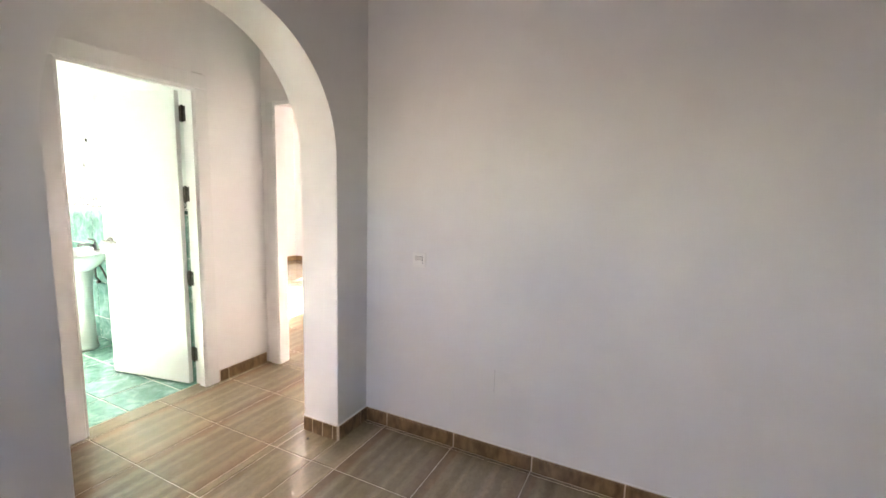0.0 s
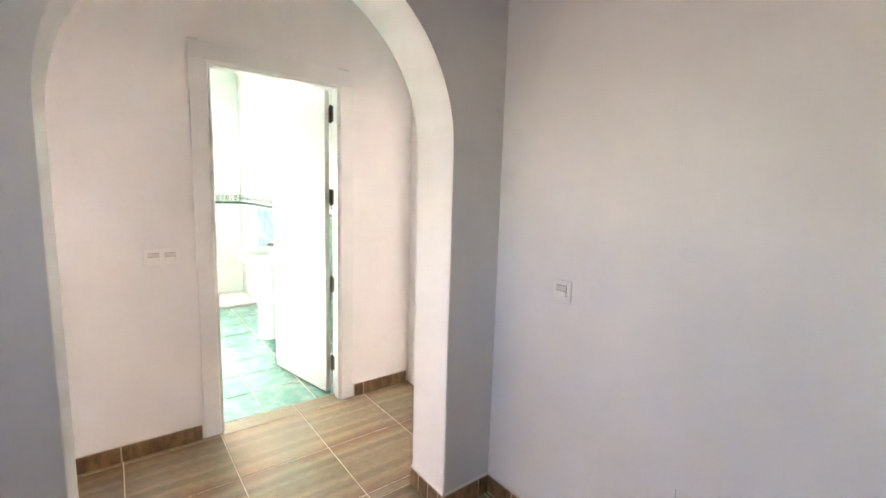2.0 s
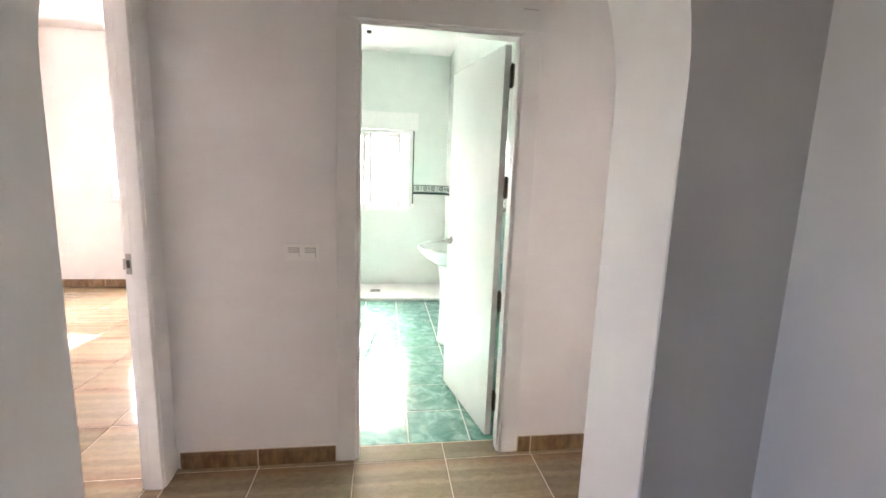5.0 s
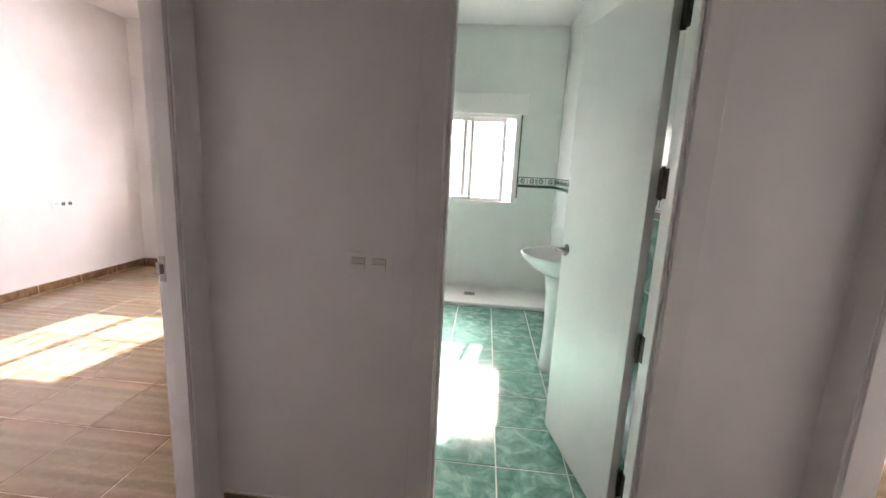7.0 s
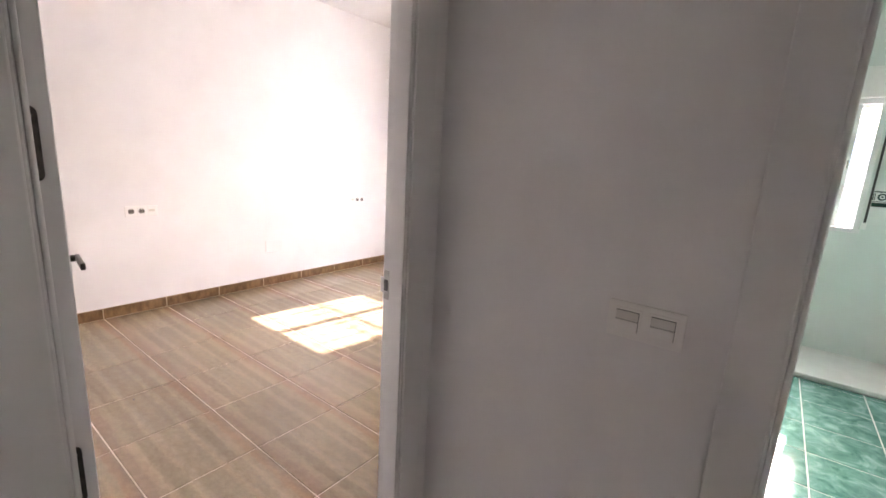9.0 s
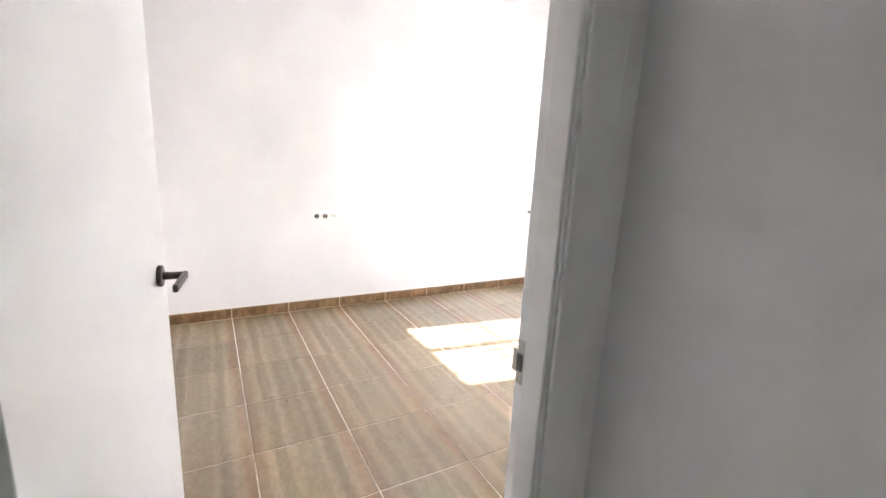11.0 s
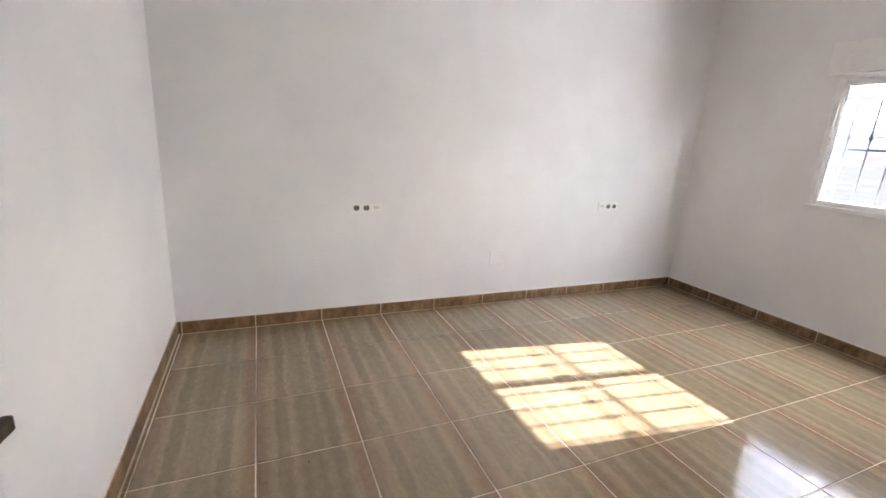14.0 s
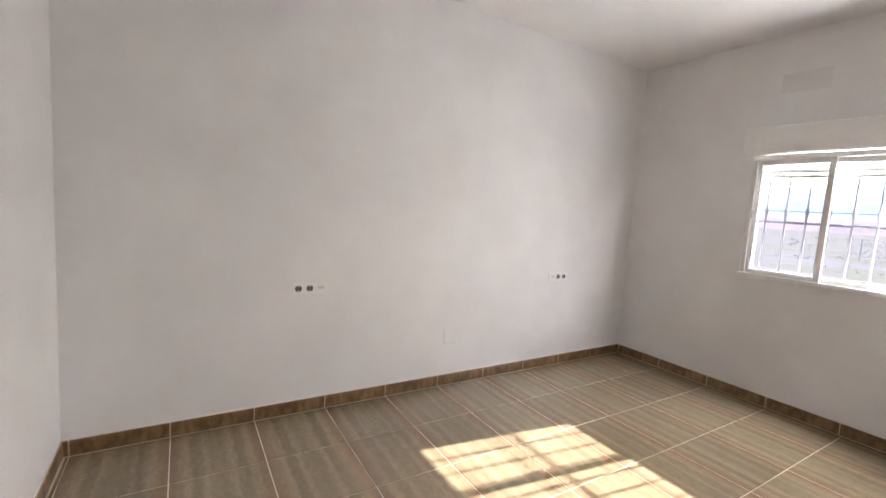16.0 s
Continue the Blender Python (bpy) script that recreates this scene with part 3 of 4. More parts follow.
# ---- windows ----
def make_window(name, win, sashes, label, glazing=GLASS, seal=DARKPL, lowered=1.785):
    x0, x1, z0, z1 = win
    y0 = NORTH - 0.006
    top = thing(name, ((x0 + x1) / 2, NORTH, z0), label, "window", kind="structure")
    inv = top.matrix_world.inverted()

    def add(nm, bm, mat, lab=""):
        ob = part(nm, bm, mat, top, lab)
        ob.matrix_parent_inverse = inv
        return ob
    w = 0.036
    bm = bmesh.new()
    bm_box(bm, x0, x0 + w, y0, y0 + 0.07, z0 + w, z1 - w, bev=0.003)
    bm_box(bm, x1 - w, x1, y0, y0 + 0.07, z0 + w, z1 - w, bev=0.003)
    bm_box(bm, x0, x1, y0, y0 + 0.07, z1 - w, z1, bev=0.003)
    bm_box(bm, x0 - 0.008, x1 + 0.008, y0 - 0.012, y0 + 0.07, z0, z0 + w, bev=0.003)
    add("window_frame", bm, ALU, "white aluminium sliding frame")
    for i, (a, b) in enumerate(sashes):
        ya = y0 + 0.008 + 0.028 * (i % 2)
        s = 0.037
        bm = bmesh.new()
        bm_box(bm, a, a + s, ya, ya + 0.024, z0 + w, z1 - w, bev=0.003)
        bm_box(bm, b - s, b, ya, ya + 0.024, z0 + w, z1 - w, bev=0.003)
        bm_box(bm, a + s, b - s, ya, ya + 0.024, z0 + w, z0 + w + s, bev=0.003)
        bm_box(bm, a + s, b - s, ya, ya + 0.024, z1 - w - s, z1 - w, bev=0.003)
        sash = add("sash", bm, ALU)
        bm = bmesh.new()
        for xa, xb in ((a + s - 0.001, a + s + 0.004), (b - s - 0.004, b - s + 0.001)):
            bm_box(bm, xa, xb, ya + 0.004, ya + 0.02, z0 + w + s, z1 - w - s)
        bm_box(bm, a + s, b - s, ya + 0.004, ya + 0.02, z1 - w - s - 0.004, z1 - w - s + 0.001)
        gk = part("gasket", bm, seal, sash, "thin rubber gasket")
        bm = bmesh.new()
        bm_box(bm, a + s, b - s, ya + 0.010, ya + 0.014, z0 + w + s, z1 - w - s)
        pane = part("pane", bm, glazing, sash, "clear glass pane hazed to imitate its white glare" if glazing is HAZED else "glass pane darkened to tone down the outside")
        # direct sun and sky light pass the darkened panes undimmed
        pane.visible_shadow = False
        bm = bmesh.new()
        zc = 0.5 * (z0 + z1) + 0.02
        xl = a + 0.004 if i == 0 else b - 0.026
        bm_box(bm, xl + 0.004, xl + 0.018, ya - 0.004, ya + 0.001, zc - 0.055, zc + 0.055, bev=0.002)
        lt = part("latch", bm, PLASTIC, sash)
        bm = bmesh.new()
        bm_box(bm, xl + 0.008, xl + 0.014, ya - 0.006, ya - 0.0035, zc - 0.03, zc + 0.03, bev=0.001)
        l2 = part("latch_slot", bm, DARKPL, sash)
    bm = bmesh.new()
    bm_box(bm, x0 - 0.07, x1 + 0.07, NORTH - 0.046, NORTH - 0.002, z1 + 0.001, z1 + 0.212, bev=0.005)
    add("shutter_box", bm, PLASTIC, "white roller shutter box cover")
    for k in range(math.ceil((z1 + 0.02 - lowered) / 0.04)):
        bm = bmesh.new()
        z = lowered + 0.04 * k
        prof = [(0.0, 0.0), (0.006, 0.006), (0.009, 0.020), (0.006, 0.033), (0.0, 0.0388), (-0.003, 0.020)]
        rings = [[(x, NORTH + 0.10 - p, z + q) for p, q in prof] for x in (x0 + 0.004, x1 - 0.004)]
        bm_loft(bm, rings)
        add("shutter_slat", bm, SHUT, "ivory roller shutter slat")
    bm = bmesh.new()
    bm_box(bm, x0 - 0.04, x1 + 0.04, NORTH_OUT - 0.15, NORTH_OUT + 0.04, z0 - 0.03, z0 - 0.002, bev=0.004)
    add("window_sill", bm, STUCCO, "pale stone outer sill")
    return top


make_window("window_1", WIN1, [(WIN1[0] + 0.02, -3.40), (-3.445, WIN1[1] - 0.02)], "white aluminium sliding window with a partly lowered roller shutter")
make_window("window_2", WIN2, [(WIN2[0] + 0.02, -0.95), (-1.07, -0.60)], "white aluminium bathroom window slid partly open", HAZED, PUTTY, 1.90)
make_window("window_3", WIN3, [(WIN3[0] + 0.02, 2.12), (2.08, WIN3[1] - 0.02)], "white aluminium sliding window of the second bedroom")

strap = thing("shutter_strap", (-0.448, NORTH - 0.02, 1.07), "dark grey woven strap of the bathroom shutter", "strap")
o = boxpart("webbing", (-0.007, 0.007, -0.002, 0.002, 0.0, 0.93), DARKPL, strap)
o = boxpart("reel_slot", (-0.014, 0.014, -0.004, 0.012, -0.05, 0.0), PLASTIC, strap, "", 0.003)


def grille(win, label):
    x0, x1, z0, z1 = win
    y = NORTH_OUT - 0.055
    top = thing("window_grille", ((x0 + x1) / 2, y, z0), label, "grille")
    inv = top.matrix_world.inverted()
    n = 8
    for i in range(n):
        x = x0 + (i + 0.5) * (x1 - x0) / n
        bm = bmesh.new()
        zs = [z0 + 0.001, 1.49, 1.505, 1.512, 1.525, 1.535, 1.545, 1.558, 1.565, 1.58, z1 + 0.018]
        rs = [0.0075, 0.0075, 0.009, 0.012, 0.0145, 0.0155, 0.0145, 0.012, 0.009, 0.0075, 0.0075]
        bm_tube(bm, [(x, y, z) for z in zs], rs, 8)
        b = part("bar", bm, IRON, top)
        b.matrix_parent_inverse = inv
    for z in (1.06, 1.445, 1.535):
        r = 0.009 if z == 1.445 else 0.0035
        bm = bmesh.new()
        bm_box(bm, x0 - 0.001, x1 + 0.001, y - 0.005, y + 0.005, z - r, z + r, bev=0.001)
        b = part("cross_bar", bm, IRON, top)
        b.matrix_parent_inverse = inv
    return top


grille(WIN1, "pale painted iron window grille with knotted bars")
grille(WIN3, "pale painted iron window grille with knotted bars")


# ---- switches and sockets ----
def faceplate(name, at, rz, modules, label, category):
    """Local x runs along the wall, -y points into the room."""
    n = len(modules)
    w = 0.071 * n + 0.012
    top = thing(name, (*at, 0, 0, rz), label, category)
    boxpart("frame", (-w / 2, w / 2, -0.009, -0.001, -0.041, 0.041), PLASTIC if modules[0] != "I" else IVORY, top, "", 0.003)
    for i, kind in enumerate(modules):
        cx = (i - (n - 1) / 2) * 0.071
        if kind == "S":
            boxpart("surround", (cx - 0.0285, cx + 0.0285, -0.0105, -0.0085, -0.0285, 0.0285), PLASTIC, top, "", 0.001)
            # dark plate puts the gap's shade round the rocker as colour
            boxpart("gap", (cx - 0.0235, cx + 0.0235, -0.0112, -0.0102, -0.0215, 0.0225), DARKPL, top, "dark plate for the shade in the gap round the rocker")
            boxpart("rocker", (cx - 0.0232, cx + 0.0226, -0.0135, -0.0105, 0.0022, 0.0214), SWITCHGREY, top, "", 0.001)
            bm = bmesh.new()
            bm_box(bm, cx - 0.0234, cx + 0.0228, -0.0140, -0.0105, -0.0214, 0.0010, bev=0.001)
            for v in bm.verts:
                if v.co.y < -0.012:
                    v.co.y -= 0.0035 * (v.co.z + 0.0214) / 0.0224
            part("rocker", bm, PLASTIC, top)
        elif kind == "K":
            boxpart("surround", (cx - 0.0285, cx + 0.0285, -0.0105, -0.0085, -0.0285, 0.0285), PLASTIC, top, "", 0.001)
            bm = bmesh.new()
            m = 24
            bm_loft(bm, [[(cx + r * math.cos(2 * math.pi * k / m), y, r * math.sin(2 * math.pi * k / m)) for k in range(m)]
                         for y, r in ((-0.0100, 0.0212), (-0.0122, 0.0205), (-0.0124, 0.0192), (-0.0108, 0.0180))], close_start=False)
            part("socket_cup", bm, mottled("socket_grey", (0.08, 0.075, 0.06), (0.13, 0.12, 0.10), 20, 0.5) if "socket_grey" not in bpy.data.materials else bpy.data.materials["socket_grey"], top, "recessed round socket")
            for dx in (-0.0095, 0.0095):
                boxpart("contact", (cx + dx - 0.0028, cx + dx + 0.0028, -0.0116, -0.0109, -0.0028, 0.0028), DARKPL, top)
            for dz in (-0.0155, 0.0155):
                boxpart("earth_clip", (cx - 0.0045, cx + 0.0045, -0.0130, -0.0109, dz - 0.004, dz + 0.003), SHUT, top)
        elif kind == "B":
            boxpart("blank", (cx - 0.0285, cx + 0.0285, -0.0105, -0.0085, -0.0285, 0.0285), PLASTIC, top, "", 0.001)
            boxpart("rocker", (cx - 0.022, cx + 0.022, -0.0135, -0.010, -0.006, 0.014), IVORY, top, "", 0.002)
    return top


faceplate("light_switch", (0.0, -0.358, 1.042), -90, ["S"], "white single light switch on the living room wall", "light switch")
faceplate("light_switch", (-1.163, HALL_N, 1.037), 0, ["S", "S"], "white double light switch on the hall wall", "light switch")
faceplate("wall_socket", (BED_W, 1.492, 0.825), 90, ["K", "K", "B"], "white triple plate with two sockets and a switch", "socket")
faceplate("wall_socket", (BED_W, 3.72, 0.83), 90, ["B", "K", "K"], "white triple plate with a switch and two sockets", "socket")

# cover plates and marks on the walls
cover = thing("access_cover", (BED_W, 2.63, 0.395), "flush white painted cover plate on the bedroom wall", "cover plate")
boxpart("plate", (0.001, 0.0028, -0.09, 0.09, -0.06, 0.06), WALL, cover, "", 0.0006)
boxpart("edge", (0.001, 0.0034, -0.093, -0.0905, -0.06, 0.06), PUTTY, cover)
boxpart("edge", (0.001, 0.0034, -0.09, 0.02, -0.0625, -0.0605), PUTTY, cover)
cover = thing("access_cover", (0.0, -0.87, 0.44), "flush white painted cover plate on the living room wall", "cover plate")
boxpart("plate", (-0.0028, -0.001, -0.045, 0.042, -0.065, 0.065), WALL, cover, "", 0.0006)
boxpart("edge", (-0.0034, -0.001, 0.0425, 0.0445, -0.062, 0.062), PUTTY, cover)


rep = thing("repair_patch", (-3.645, NORTH, 2.485), "faint rectangle of repainted plaster above the window", "paint patch")
boxpart("patch", (-0.15, 0.15, -0.0022, -0.0012, -0.072, 0.072), REPAIR, rep)


def crumb(at, s):
    bm = bmesh.new()
    bmesh.ops.create_icosphere(bm, subdivisions=1, radius=s)
    for v in bm.verts:
        v.co *= random.Random(int(v.co.x * 1e5)).uniform(0.75, 1.2)
        v.co.z = max(v.co.z, -s * 0.4)
    ob = part("crumb", bm, DARKPL)
    ob.matrix_world = pose(at[0], at[1], s * 0.4)
    return tagged(ob, "tiny dark crumb of mortar on the floor tiles", "debris")


crumb((-3.53, 0.94), 0.006)
crumb((-0.34, 0.156), 0.006)


# ---- bathroom ----
tray = structure("shower_tray", [(HALL_W + 0.002, BATH_E - 0.002, 4.03, NORTH - 0.009, 0.0, 0.035)], TRAY, "low white shower tray with a square steel drain", "shower tray", 0.006)
drain = thing("drain", (-0.89, 4.34, 0.036), "small slotted steel drain cover in the shower tray", "drain")
boxpart("rim", (-0.06, 0.06, -0.06, 0.06, 0.0, 0.003), STEEL, drain, "", 0.001)
for i in range(6):
    boxpart("slot", (-0.05, 0.05, -0.046 + i * 0.018, -0.038 + i * 0.018, 0.0025, 0.0038), DARKPL, drain)

SX, SY = -0.275, 2.77
basin = thing("pedestal_basin", (SX, SY, 0), "white porcelain pedestal washbasin against the tiled wall", "washbasin")
bm = bmesh.new()
prof = [(0.68, 0.10, 0.115, 0.03), (0.70, 0.135, 0.15, 0.02), (0.74, 0.185, 0.215, 0.01), (0.785, 0.225, 0.262, 0.0), (0.815, 0.243, 0.283, 0.0), (0.828, 0.245, 0.285, 0.0),
        (0.832, 0.240, 0.280, 0.0), (0.830, 0.215, 0.255, -0.012), (0.815, 0.195, 0.235, -0.025), (0.77, 0.165, 0.20, -0.03), (0.73, 0.11, 0.14, -0.03), (0.712, 0.03, 0.03, -0.03)]
bm_loft(bm, [ellipse(dx, 0, z, a, c, 40) for z, a, c, dx in prof])
bm_box(bm, 0.10, 0.242, -0.16, 0.16, 0.76, 0.831, bev=0.02, seg=4)
part("bowl", bm, PORCELAIN, basin)
bm = bmesh.new()
bm_loft(bm, [ellipse(0.035, 0, z, a, c, 28) for z, a, c in ((0.0, 0.098, 0.105), (0.02, 0.098, 0.105), (0.05, 0.09, 0.097), (0.3, 0.08, 0.088), (0.55, 0.086, 0.095), (0.69, 0.105, 0.118))])
part("pedestal", bm, PORCELAIN, basin)
bm = bmesh.new()
n = 20
bm_loft(bm, [ellipse(0.175, 0, z, r, r, n) for z, r in ((0.831, 0.030), (0.838, 0.030), (0.842, 0.023), (0.885, 0.021), (0.892, 0.016))])
bm_tube(bm, [(0.175, 0, 0.865), (0.12, 0, 0.885), (0.06, 0, 0.885), (0.045, 0, 0.872)], [0.014, 0.013, 0.0115, 0.0115], 12)
bm_tube(bm, [(0.18, 0, 0.888), (0.17, 0, 0.915), (0.12, 0, 0.935)], [0.012, 0.009, 0.006], 10)
part("tap", bm, CHROME, basin, "chrome mixer tap")
for dy in (-0.055, 0.06):
    bm = bmesh.new()
    bm_tube(bm, [(0.18, dy * 0.4, 0.70), (0.185, dy, 0.66), (0.2, dy * 1.6, 0.58), (0.235, dy * 1.8, 0.535)], 0.007, 8)
    bm_tube(bm, [(0.24, dy * 1.8, 0.53), (0.21, dy * 1.8, 0.53)], 0.014, 10)
    part("supply_hose", bm, NICKEL, basin, "braided supply hose with a stop valve")
wire = thing("light_cable", (BATH_E, 2.93, 1.76), "loose white lamp cable hanging from the tiled wall", "cable")
bm = bmesh.new()
bm_tube(bm, [(0.0, 0, 0.0), (-0.03, 0.004, 0.012), (-0.045, 0.01, -0.04), (-0.04, 0.012, -0.12), (-0.035, 0.01, -0.19)], 0.0035, 8)
part("cable", bm, IVORY, wire)
boxpart("connector", (-0.047, -0.023, 0.0, 0.02, -0.225, -0.185), PLASTIC, wire, "", 0.003)
boxpart("bare_end", (-0.012, 0.0, -0.006, 0.006, -0.01, 0.02), DARKPL, wire, "", 0.002)
lampwire = thing("ceiling_lamp_holder", (-0.96, 3.62, H), "black lamp holder hanging on a short cable", "lamp holder")
bm = bmesh.new()
bm_tube(bm, [(0, 0, 0), (0.005, 0, -0.04), (0, 0, -0.08)], 0.004, 8)
part("cable", bm, PLASTIC, lampwire)
bm = bmesh.new()
bm_loft(bm, [ellipse(0, 0, z, r, r, 16) for z, r in ((-0.07, 0.012), (-0.085, 0.02), (-0.13, 0.022), (-0.135, 0.018))])
part("holder", bm, DARKPL, lampwire)


# patterned border tiles along the bathroom walls
def border_mesh(w):
    bm = bmesh.new()
    bm_box(bm, -w / 2, w / 2, -0.009, 0, 0.0, 0.115, bev=0.001)
    bm_box(bm, -w / 2 + 0.001, w / 2 - 0.001, -0.0115, -0.0085, 0.0, 0.03, bev=0.001, mat=1)
    bm_box(bm, -w / 2 + 0.001, w / 2 - 0.001, -0.0105, -0.0085, 0.104, 0.113, mat=1)
    bm_box(bm, -w / 2 + 0.001, w / 2 - 0.001, -0.0100, -0.0085, 0.036, 0.040, mat=1)
    n = 14
    for cx in (-w / 4, w / 4):
        ring = [[(cx + r * math.cos(2 * math.pi * k / n), -y, 0.072 + r * math.sin(2 * math.pi * k / n)) for k in range(n)] for r, y in ((0.026, 0.0088), (0.026, 0.0102), (0.015, 0.0102), (0.015, 0.0088))]
        bm_loft(bm, ring, False, False, mat=1)
        bm_box(bm, cx - 0.006, cx + 0.006, -0.0102, -0.0088, 0.066, 0.078, mat=1)
    for cx in (-w / 2 + 0.006, 0.0, w / 2 - 0.006):
        for dx in (-0.004, 0.004):
            bm_box(bm, cx + dx - 0.002, cx + dx + 0.002, -0.0102, -0.0088, 0.048, 0.096, mat=1)
    return mesh_of(bm, "border_tile", [WHITE_TILE, DARKGREEN])


border = thing("tile_border", (BATH_E, NORTH, 1.192), "white border tiles with dark green rings and bands", "tile border", kind="structure")
BM_ = border_mesh(0.198)
for i in range(2):
    ob = new("border_tile", BM_)
    ob.parent = border
    ob.matrix_basis = pose(-0.11 - 0.2 * i, -0.008, 0)
for i in range(16):
    ob = new("border_tile", BM_)
    ob.parent = border
    ob.matrix_basis = pose(0.0, -0.12 - 0.2 * i, 0, 0, 0, -90)

# green tiles under the border, outside the shower
wains = structure("tile_wainscot", [(BATH_E - 0.006, BATH_E - 0.001, BATH_S + 0.02, 3.86, 0, 1.19)], BGROUT, "sea-green glazed wall tiles under the border", "wall tiles")


# ---- outside ----
def ground():
    bm = bmesh.new()
    s = 2500
    vs = [bm.verts.new(p) for p in ((-s, -s, -0.32), (s, -s, -0.32), (s, s, -0.32), (-s, s, -0.32))]
    bm.faces.new(vs)
    return tagged(part("ground", bm, EARTH), "dry pale earth round the house", "ground", kind="structure")


ground()


def ridge(name, dist, height, seed, mat, label, x0=-1.2, x1=1.2):
    rng = random.Random(seed)
    bm = bmesh.new()
    n = 90
    rows = []
    for j, (f, dz) in enumerate(((0.86, 0.0), (0.93, 0.55), (1.0, 1.0), (1.12, 0.0))):
        row = []
        for i in range(n + 1):
            a = x0 + (x1 - x0) * i / n
            h = noise.noise((a * 3.1 + seed, seed * 1.7, 0)) * 0.5 + noise.noise((a * 9 + seed, 3.3, 1)) * 0.22 + 0.8
            jitter = 0 if dz == 0 else rng.uniform(-0.04, 0.04) * height
            row.append(bm.verts.new((math.sin(a) * dist * f, math.cos(a) * dist * f, -0.5 + dz * height * max(0.15, h) + jitter)))
        rows.append(row)
    for a, b in zip(rows, rows[1:]):
        for i in range(n):
            bm.faces.new((a[i], a[i + 1], b[i + 1], b[i])).smooth = True
    return tagged(part(name, bm, mat), label, "hill", kind="structure")


ridge("backdrop_mountains", 1800, 200, 4, HILL, "mountains on the horizon, blue haze put into their colour")
ridge("backdrop_hills", 420, 13, 9, NEARHILL, "low dry hills with scattered scrub")


def scrub():
    rng = random.Random(5)
    bm = bmesh.new()
    for k in range(260):
        d = rng.uniform(14, 120)
        a = rng.uniform(-1.1, 0.5)
        cx, cy = math.sin(a) * d, 5 + math.cos(a) * d
        s = rng.uniform(0.08, 0.2) * (1 + d / 60)
        for q in range(14):
            p = Vector((cx + rng.gauss(0, s * 0.5), cy + rng.gauss(0, s * 0.5), -0.32 + abs(rng.gauss(0, s * 0.45))))
            u = Vector((rng.uniform(-1, 1), rng.uniform(-1, 1), rng.uniform(-0.3, 1))).normalized() * s * 0.35
            v = u.cross(Vector((rng.uniform(-1, 1), rng.uniform(-1, 1), rng.uniform(-1, 1)))).normalized() * s * 0.16
            bm.faces.new([bm.verts.new(p - u * 0.5 - v), bm.verts.new(p + u * 0.6), bm.verts.new(p - u * 0.5 + v)])
    return tagged(part("scrub", bm, SCRUB), "sparse dry shrubs on the open ground", "shrubs", kind="stuff")


scrub()


def lattice_fence():
    top = thing("lattice_fence", (-11.2, 36.0, -0.32), "pale diamond lattice fence at the edge of the plot", "fence")
    for i in range(6):
        boxpart("post", (i * 2.0 - 0.05, i * 2.0 + 0.05, -0.05, 0.05, 0, 1.3), FENCE, top, "", 0.006)
    for i in range(5):
        bm = bmesh.new()
        for s in (-1, 1):
            for k in range(-4, 9):
                xa = i * 2.0 + 0.05 + k * 0.36
                pts = []
                for z in (0.25, 1.25):
                    pts.append((xa + s * (z - 0.75) * 0.9, 0.012 * s, z))
                lo, hi = i * 2.0 + 0.05, i * 2.0 + 1.95
                if min(pts[0][0], pts[1][0]) >= lo - 0.3 and max(pts[0][0], pts[1][0]) <= hi + 0.3:
                    bm_tube(bm, pts, 0.02, 5)
        for z in (0.23, 1.27):
            bm_box(bm, i * 2.0 + 0.05, i * 2.0 + 1.95, -0.02, 0.02, z - 0.02, z + 0.02)
        part("lattice_panel", bm, FENCE, top)
    return top


lattice_fence()


# ---- skirting and tiles, piece by piece ----
skirt_meshes = {}


def skirt_mesh(w):
    key = round(w, 3)
    if key not in skirt_meshes:
        bm = bmesh.new()
        prof = [(0, 0.0), (-0.010, 0.0), (-0.010, 0.066), (-0.0085, 0.068), (-0.0085, 0.072), (-0.010, 0.074), (-0.009, 0.080), (-0.006, 0.084), (0, 0.085)]
        bm_loft(bm, [[(x, y, z) for y, z in prof] for x in (-w / 2, w / 2)])
        for fc in bm.faces:
            fc.smooth = False
        skirt_meshes[key] = mesh_of(bm, "skirting_tile", SKIRT)
    return skirt_meshes[key]


skirting = thing("baseboard", (0, 0, 0), "brown glazed skirting tiles with pale joints", "baseboard", kind="structure")


def run(x0, y0, x1, y1, at=None, pitch=0.445):
    """Skirting from one point to another; the room lies to the right of the way."""
    a, b = Vector((x0, y0)), Vector((x1, y1))
    d = (b - a)
    ln = d.length
    u = d / ln
    ang = math.degrees(math.atan2(u.y, u.x))
    cuts = lines(0, ln, 0.0 if at is None else at, pitch)
    for s, e in zip(cuts, cuts[1:]):
        c = a + u * (s + e) / 2
        ob = new("skirting_tile", skirt_mesh(e - s - 0.0065))
        ob.parent = skirting
        ob.matrix_world = pose(c.x, c.y, 0.0, 0, 0, ang)
    bm = bmesh.new()
    bm_box(bm, 0, ln, -0.0075, -0.0005, 0.0, 0.0835)
    gj = part("skirting_joint", bm, GROUT, skirting)
    gj.matrix_world = pose(x0, y0, 0, 0, 0, ang)
    bm = bmesh.new()
    bm_box(bm, 0, ln, -0.005, -0.0003, 0.0838, 0.090)
    gj = part("skirting_joint", bm, WALL, skirting, "white paint line over the skirting")
    gj.matrix_world = pose(x0, y0, 0, 0, 0, ang)


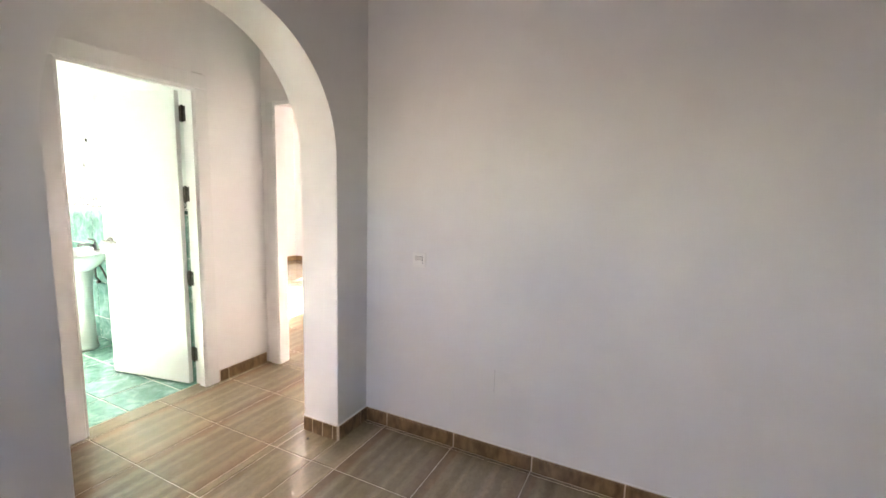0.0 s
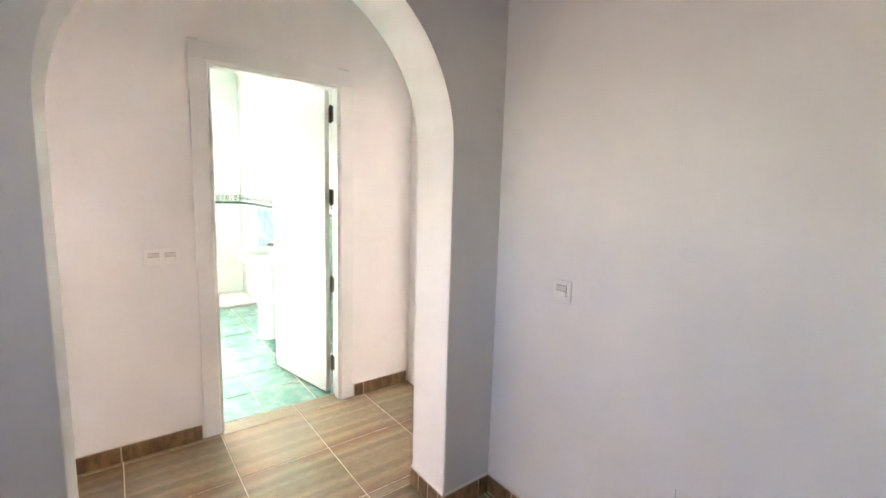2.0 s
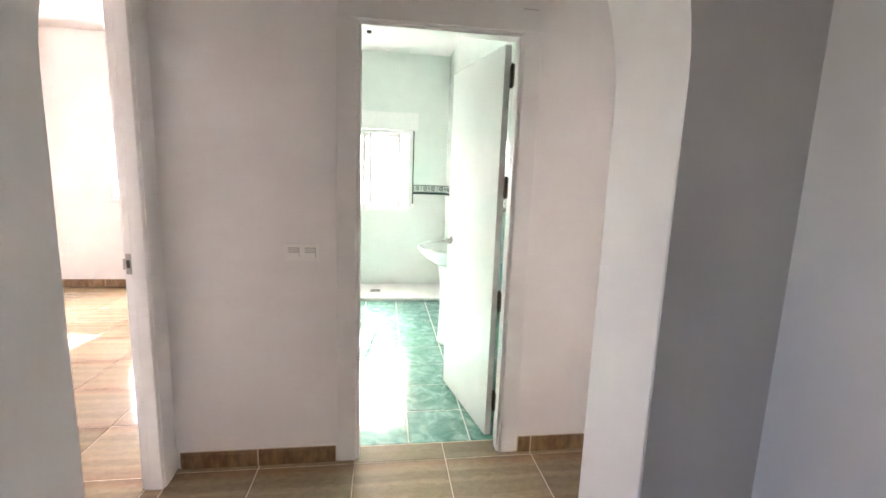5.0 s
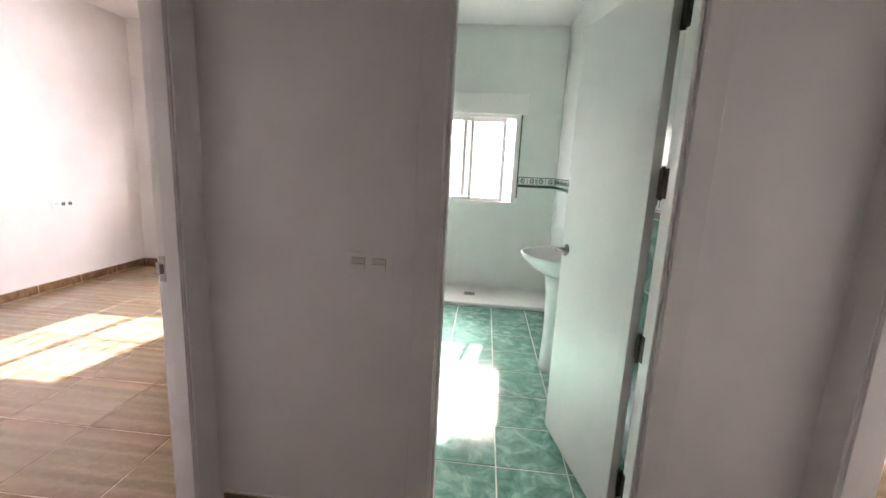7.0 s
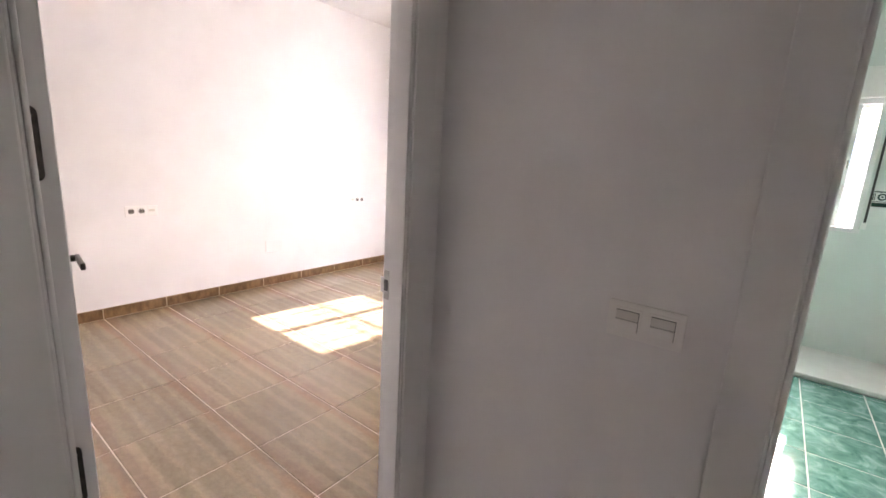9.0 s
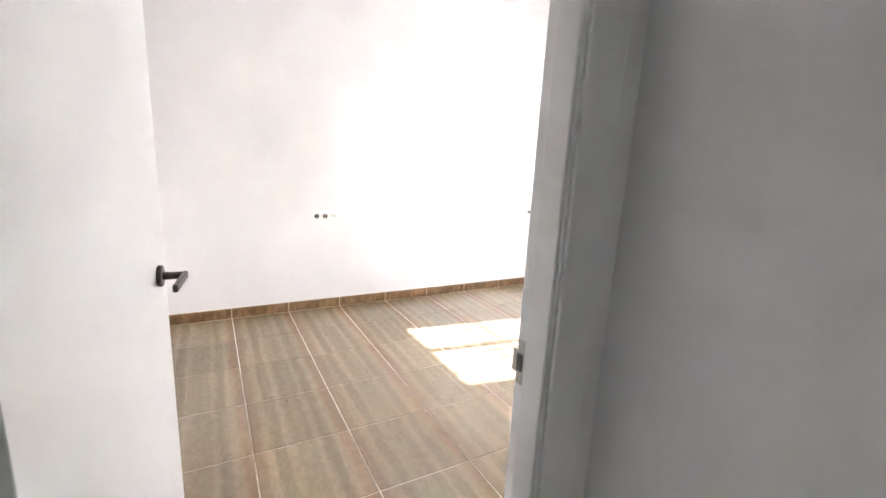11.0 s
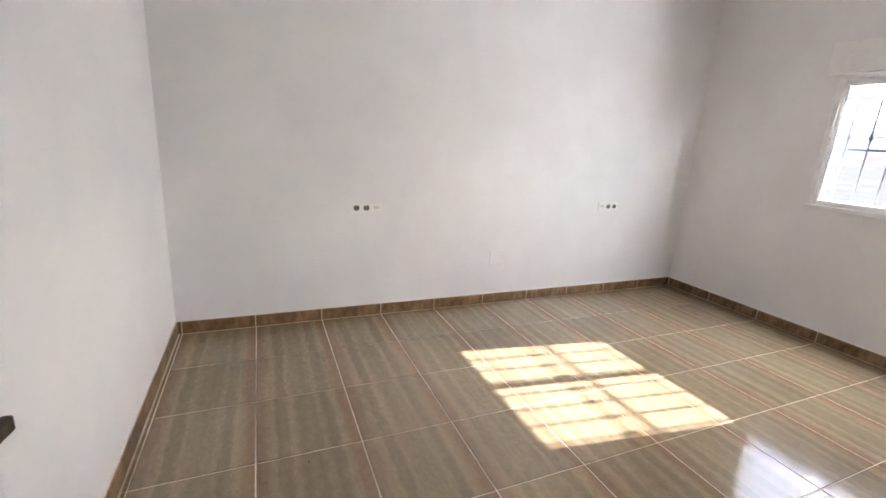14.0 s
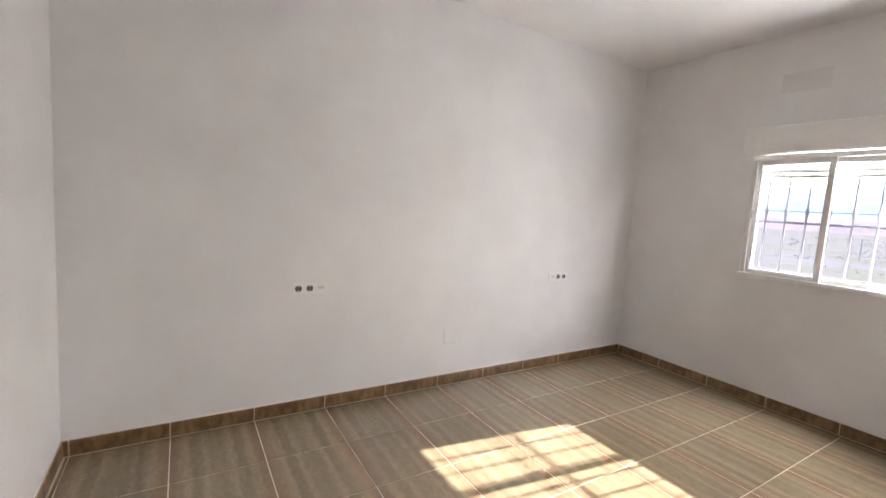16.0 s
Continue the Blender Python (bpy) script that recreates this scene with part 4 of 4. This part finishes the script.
run(ARCH_R, 0.0, 0.0, 0.0, 0.2)
run(0.0, 0.0, 0.0, LIV_S, 0.16)
run(ARCH_R, ARCH_T, ARCH_R, 0.0, 0.07, 0.0743)
run(LIV_W, 0.0, ARCH_L, 0.0)
run(ARCH_L, 0.0, ARCH_L, ARCH_T)
run(HALL_W + 0.017, HALL_N, BDX0 - 0.098, HALL_N, 0.346)
run(BDX1 + 0.098, HALL_N, HALL_E - 0.017, HALL_N, 0.07)
run(HALL_E, ARCH_T, ARCH_R, ARCH_T)
run(ARCH_L, ARCH_T, HALL_W, ARCH_T)
run(BED_W, BED_S, BED_W, NORTH, 0.473, 0.441)
run(BED_W, NORTH, BED_E, NORTH, 0.02)
run(BED_E, NORTH, BED_E, DY1 + 0.09)
run(BED_E, BED_S, BED_W, BED_S, 0.1)
run(R_W, NORTH, R_E, NORTH)
run(R_E, NORTH, R_E, ARCH_T)
run(R_E, ARCH_T, R_W, ARCH_T)
run(R_W, DY1 + 0.09, R_W, NORTH)

GAP = 0.0040
lay(floor_main, BED_W + 0.0155, BED_E, BED_S + 0.016, NORTH - 0.0155, -4.038, 1.178, 0.4475, 0.441, GAP, WOODTILE, "tile", gap_y=0.0058)
lay(floor_main, BED_E, HALL_W, DY0, DY1, -5, 0.745, 0.4475, 0.4475, GAP, WOODTILE, "tile")
lay(floor_main, HALL_W, HALL_E, ARCH_T, BATH_S - 0.012, -1.376, 0.75, 0.4475, 0.4475, GAP, WOODTILE, "tile")
lay(floor_main, ARCH_L, ARCH_R, 0.0, ARCH_T, -1.376, 0.75, 0.4475, 0.4475, GAP, WOODTILE, "tile")
lay(floor_main, LIV_W, -0.010, -2.8, 0.0, -0.477, -0.15, 0.4475, 0.4475, GAP, WOODTILE, "tile")
lay(floor_main, LIV_W, -0.010, LIV_S, -2.8, -0.477, -0.15, 0.4475, 0.4475, GAP, WOODTILE, "tile")
lay(floor_main, HALL_E, R_W, DY0, DY1, -5, 0.75, 0.4475, 0.4475, GAP, WOODTILE, "tile")
lay(floor_main, R_W, R_E, ARCH_T, NORTH, 0.6, 0.75, 0.4475, 0.4475, GAP, WOODTILE, "tile")
lay(floor_bath, HALL_W, BATH_E, BATH_S - 0.01, 4.03, -0.655, 1.656, 0.331, 0.332, 0.007, GREEN, "tile")

ys, zs = lines(BATH_S + 0.02, 3.86, 2.6, 0.33), lines(0.0, 1.19, 0.2, 0.33)
for a, b in zip(ys, ys[1:]):
    for c, d in zip(zs, zs[1:]):
        ob = new("tile", tile_mesh(d - c - 0.005, b - a - 0.005, 0.006, GREENW, "wall_tile"))
        ob.parent = wains
        ob.matrix_world = pose(BATH_E - 0.0085, (a + b) / 2, (c + d) / 2, 0, -90, 0)
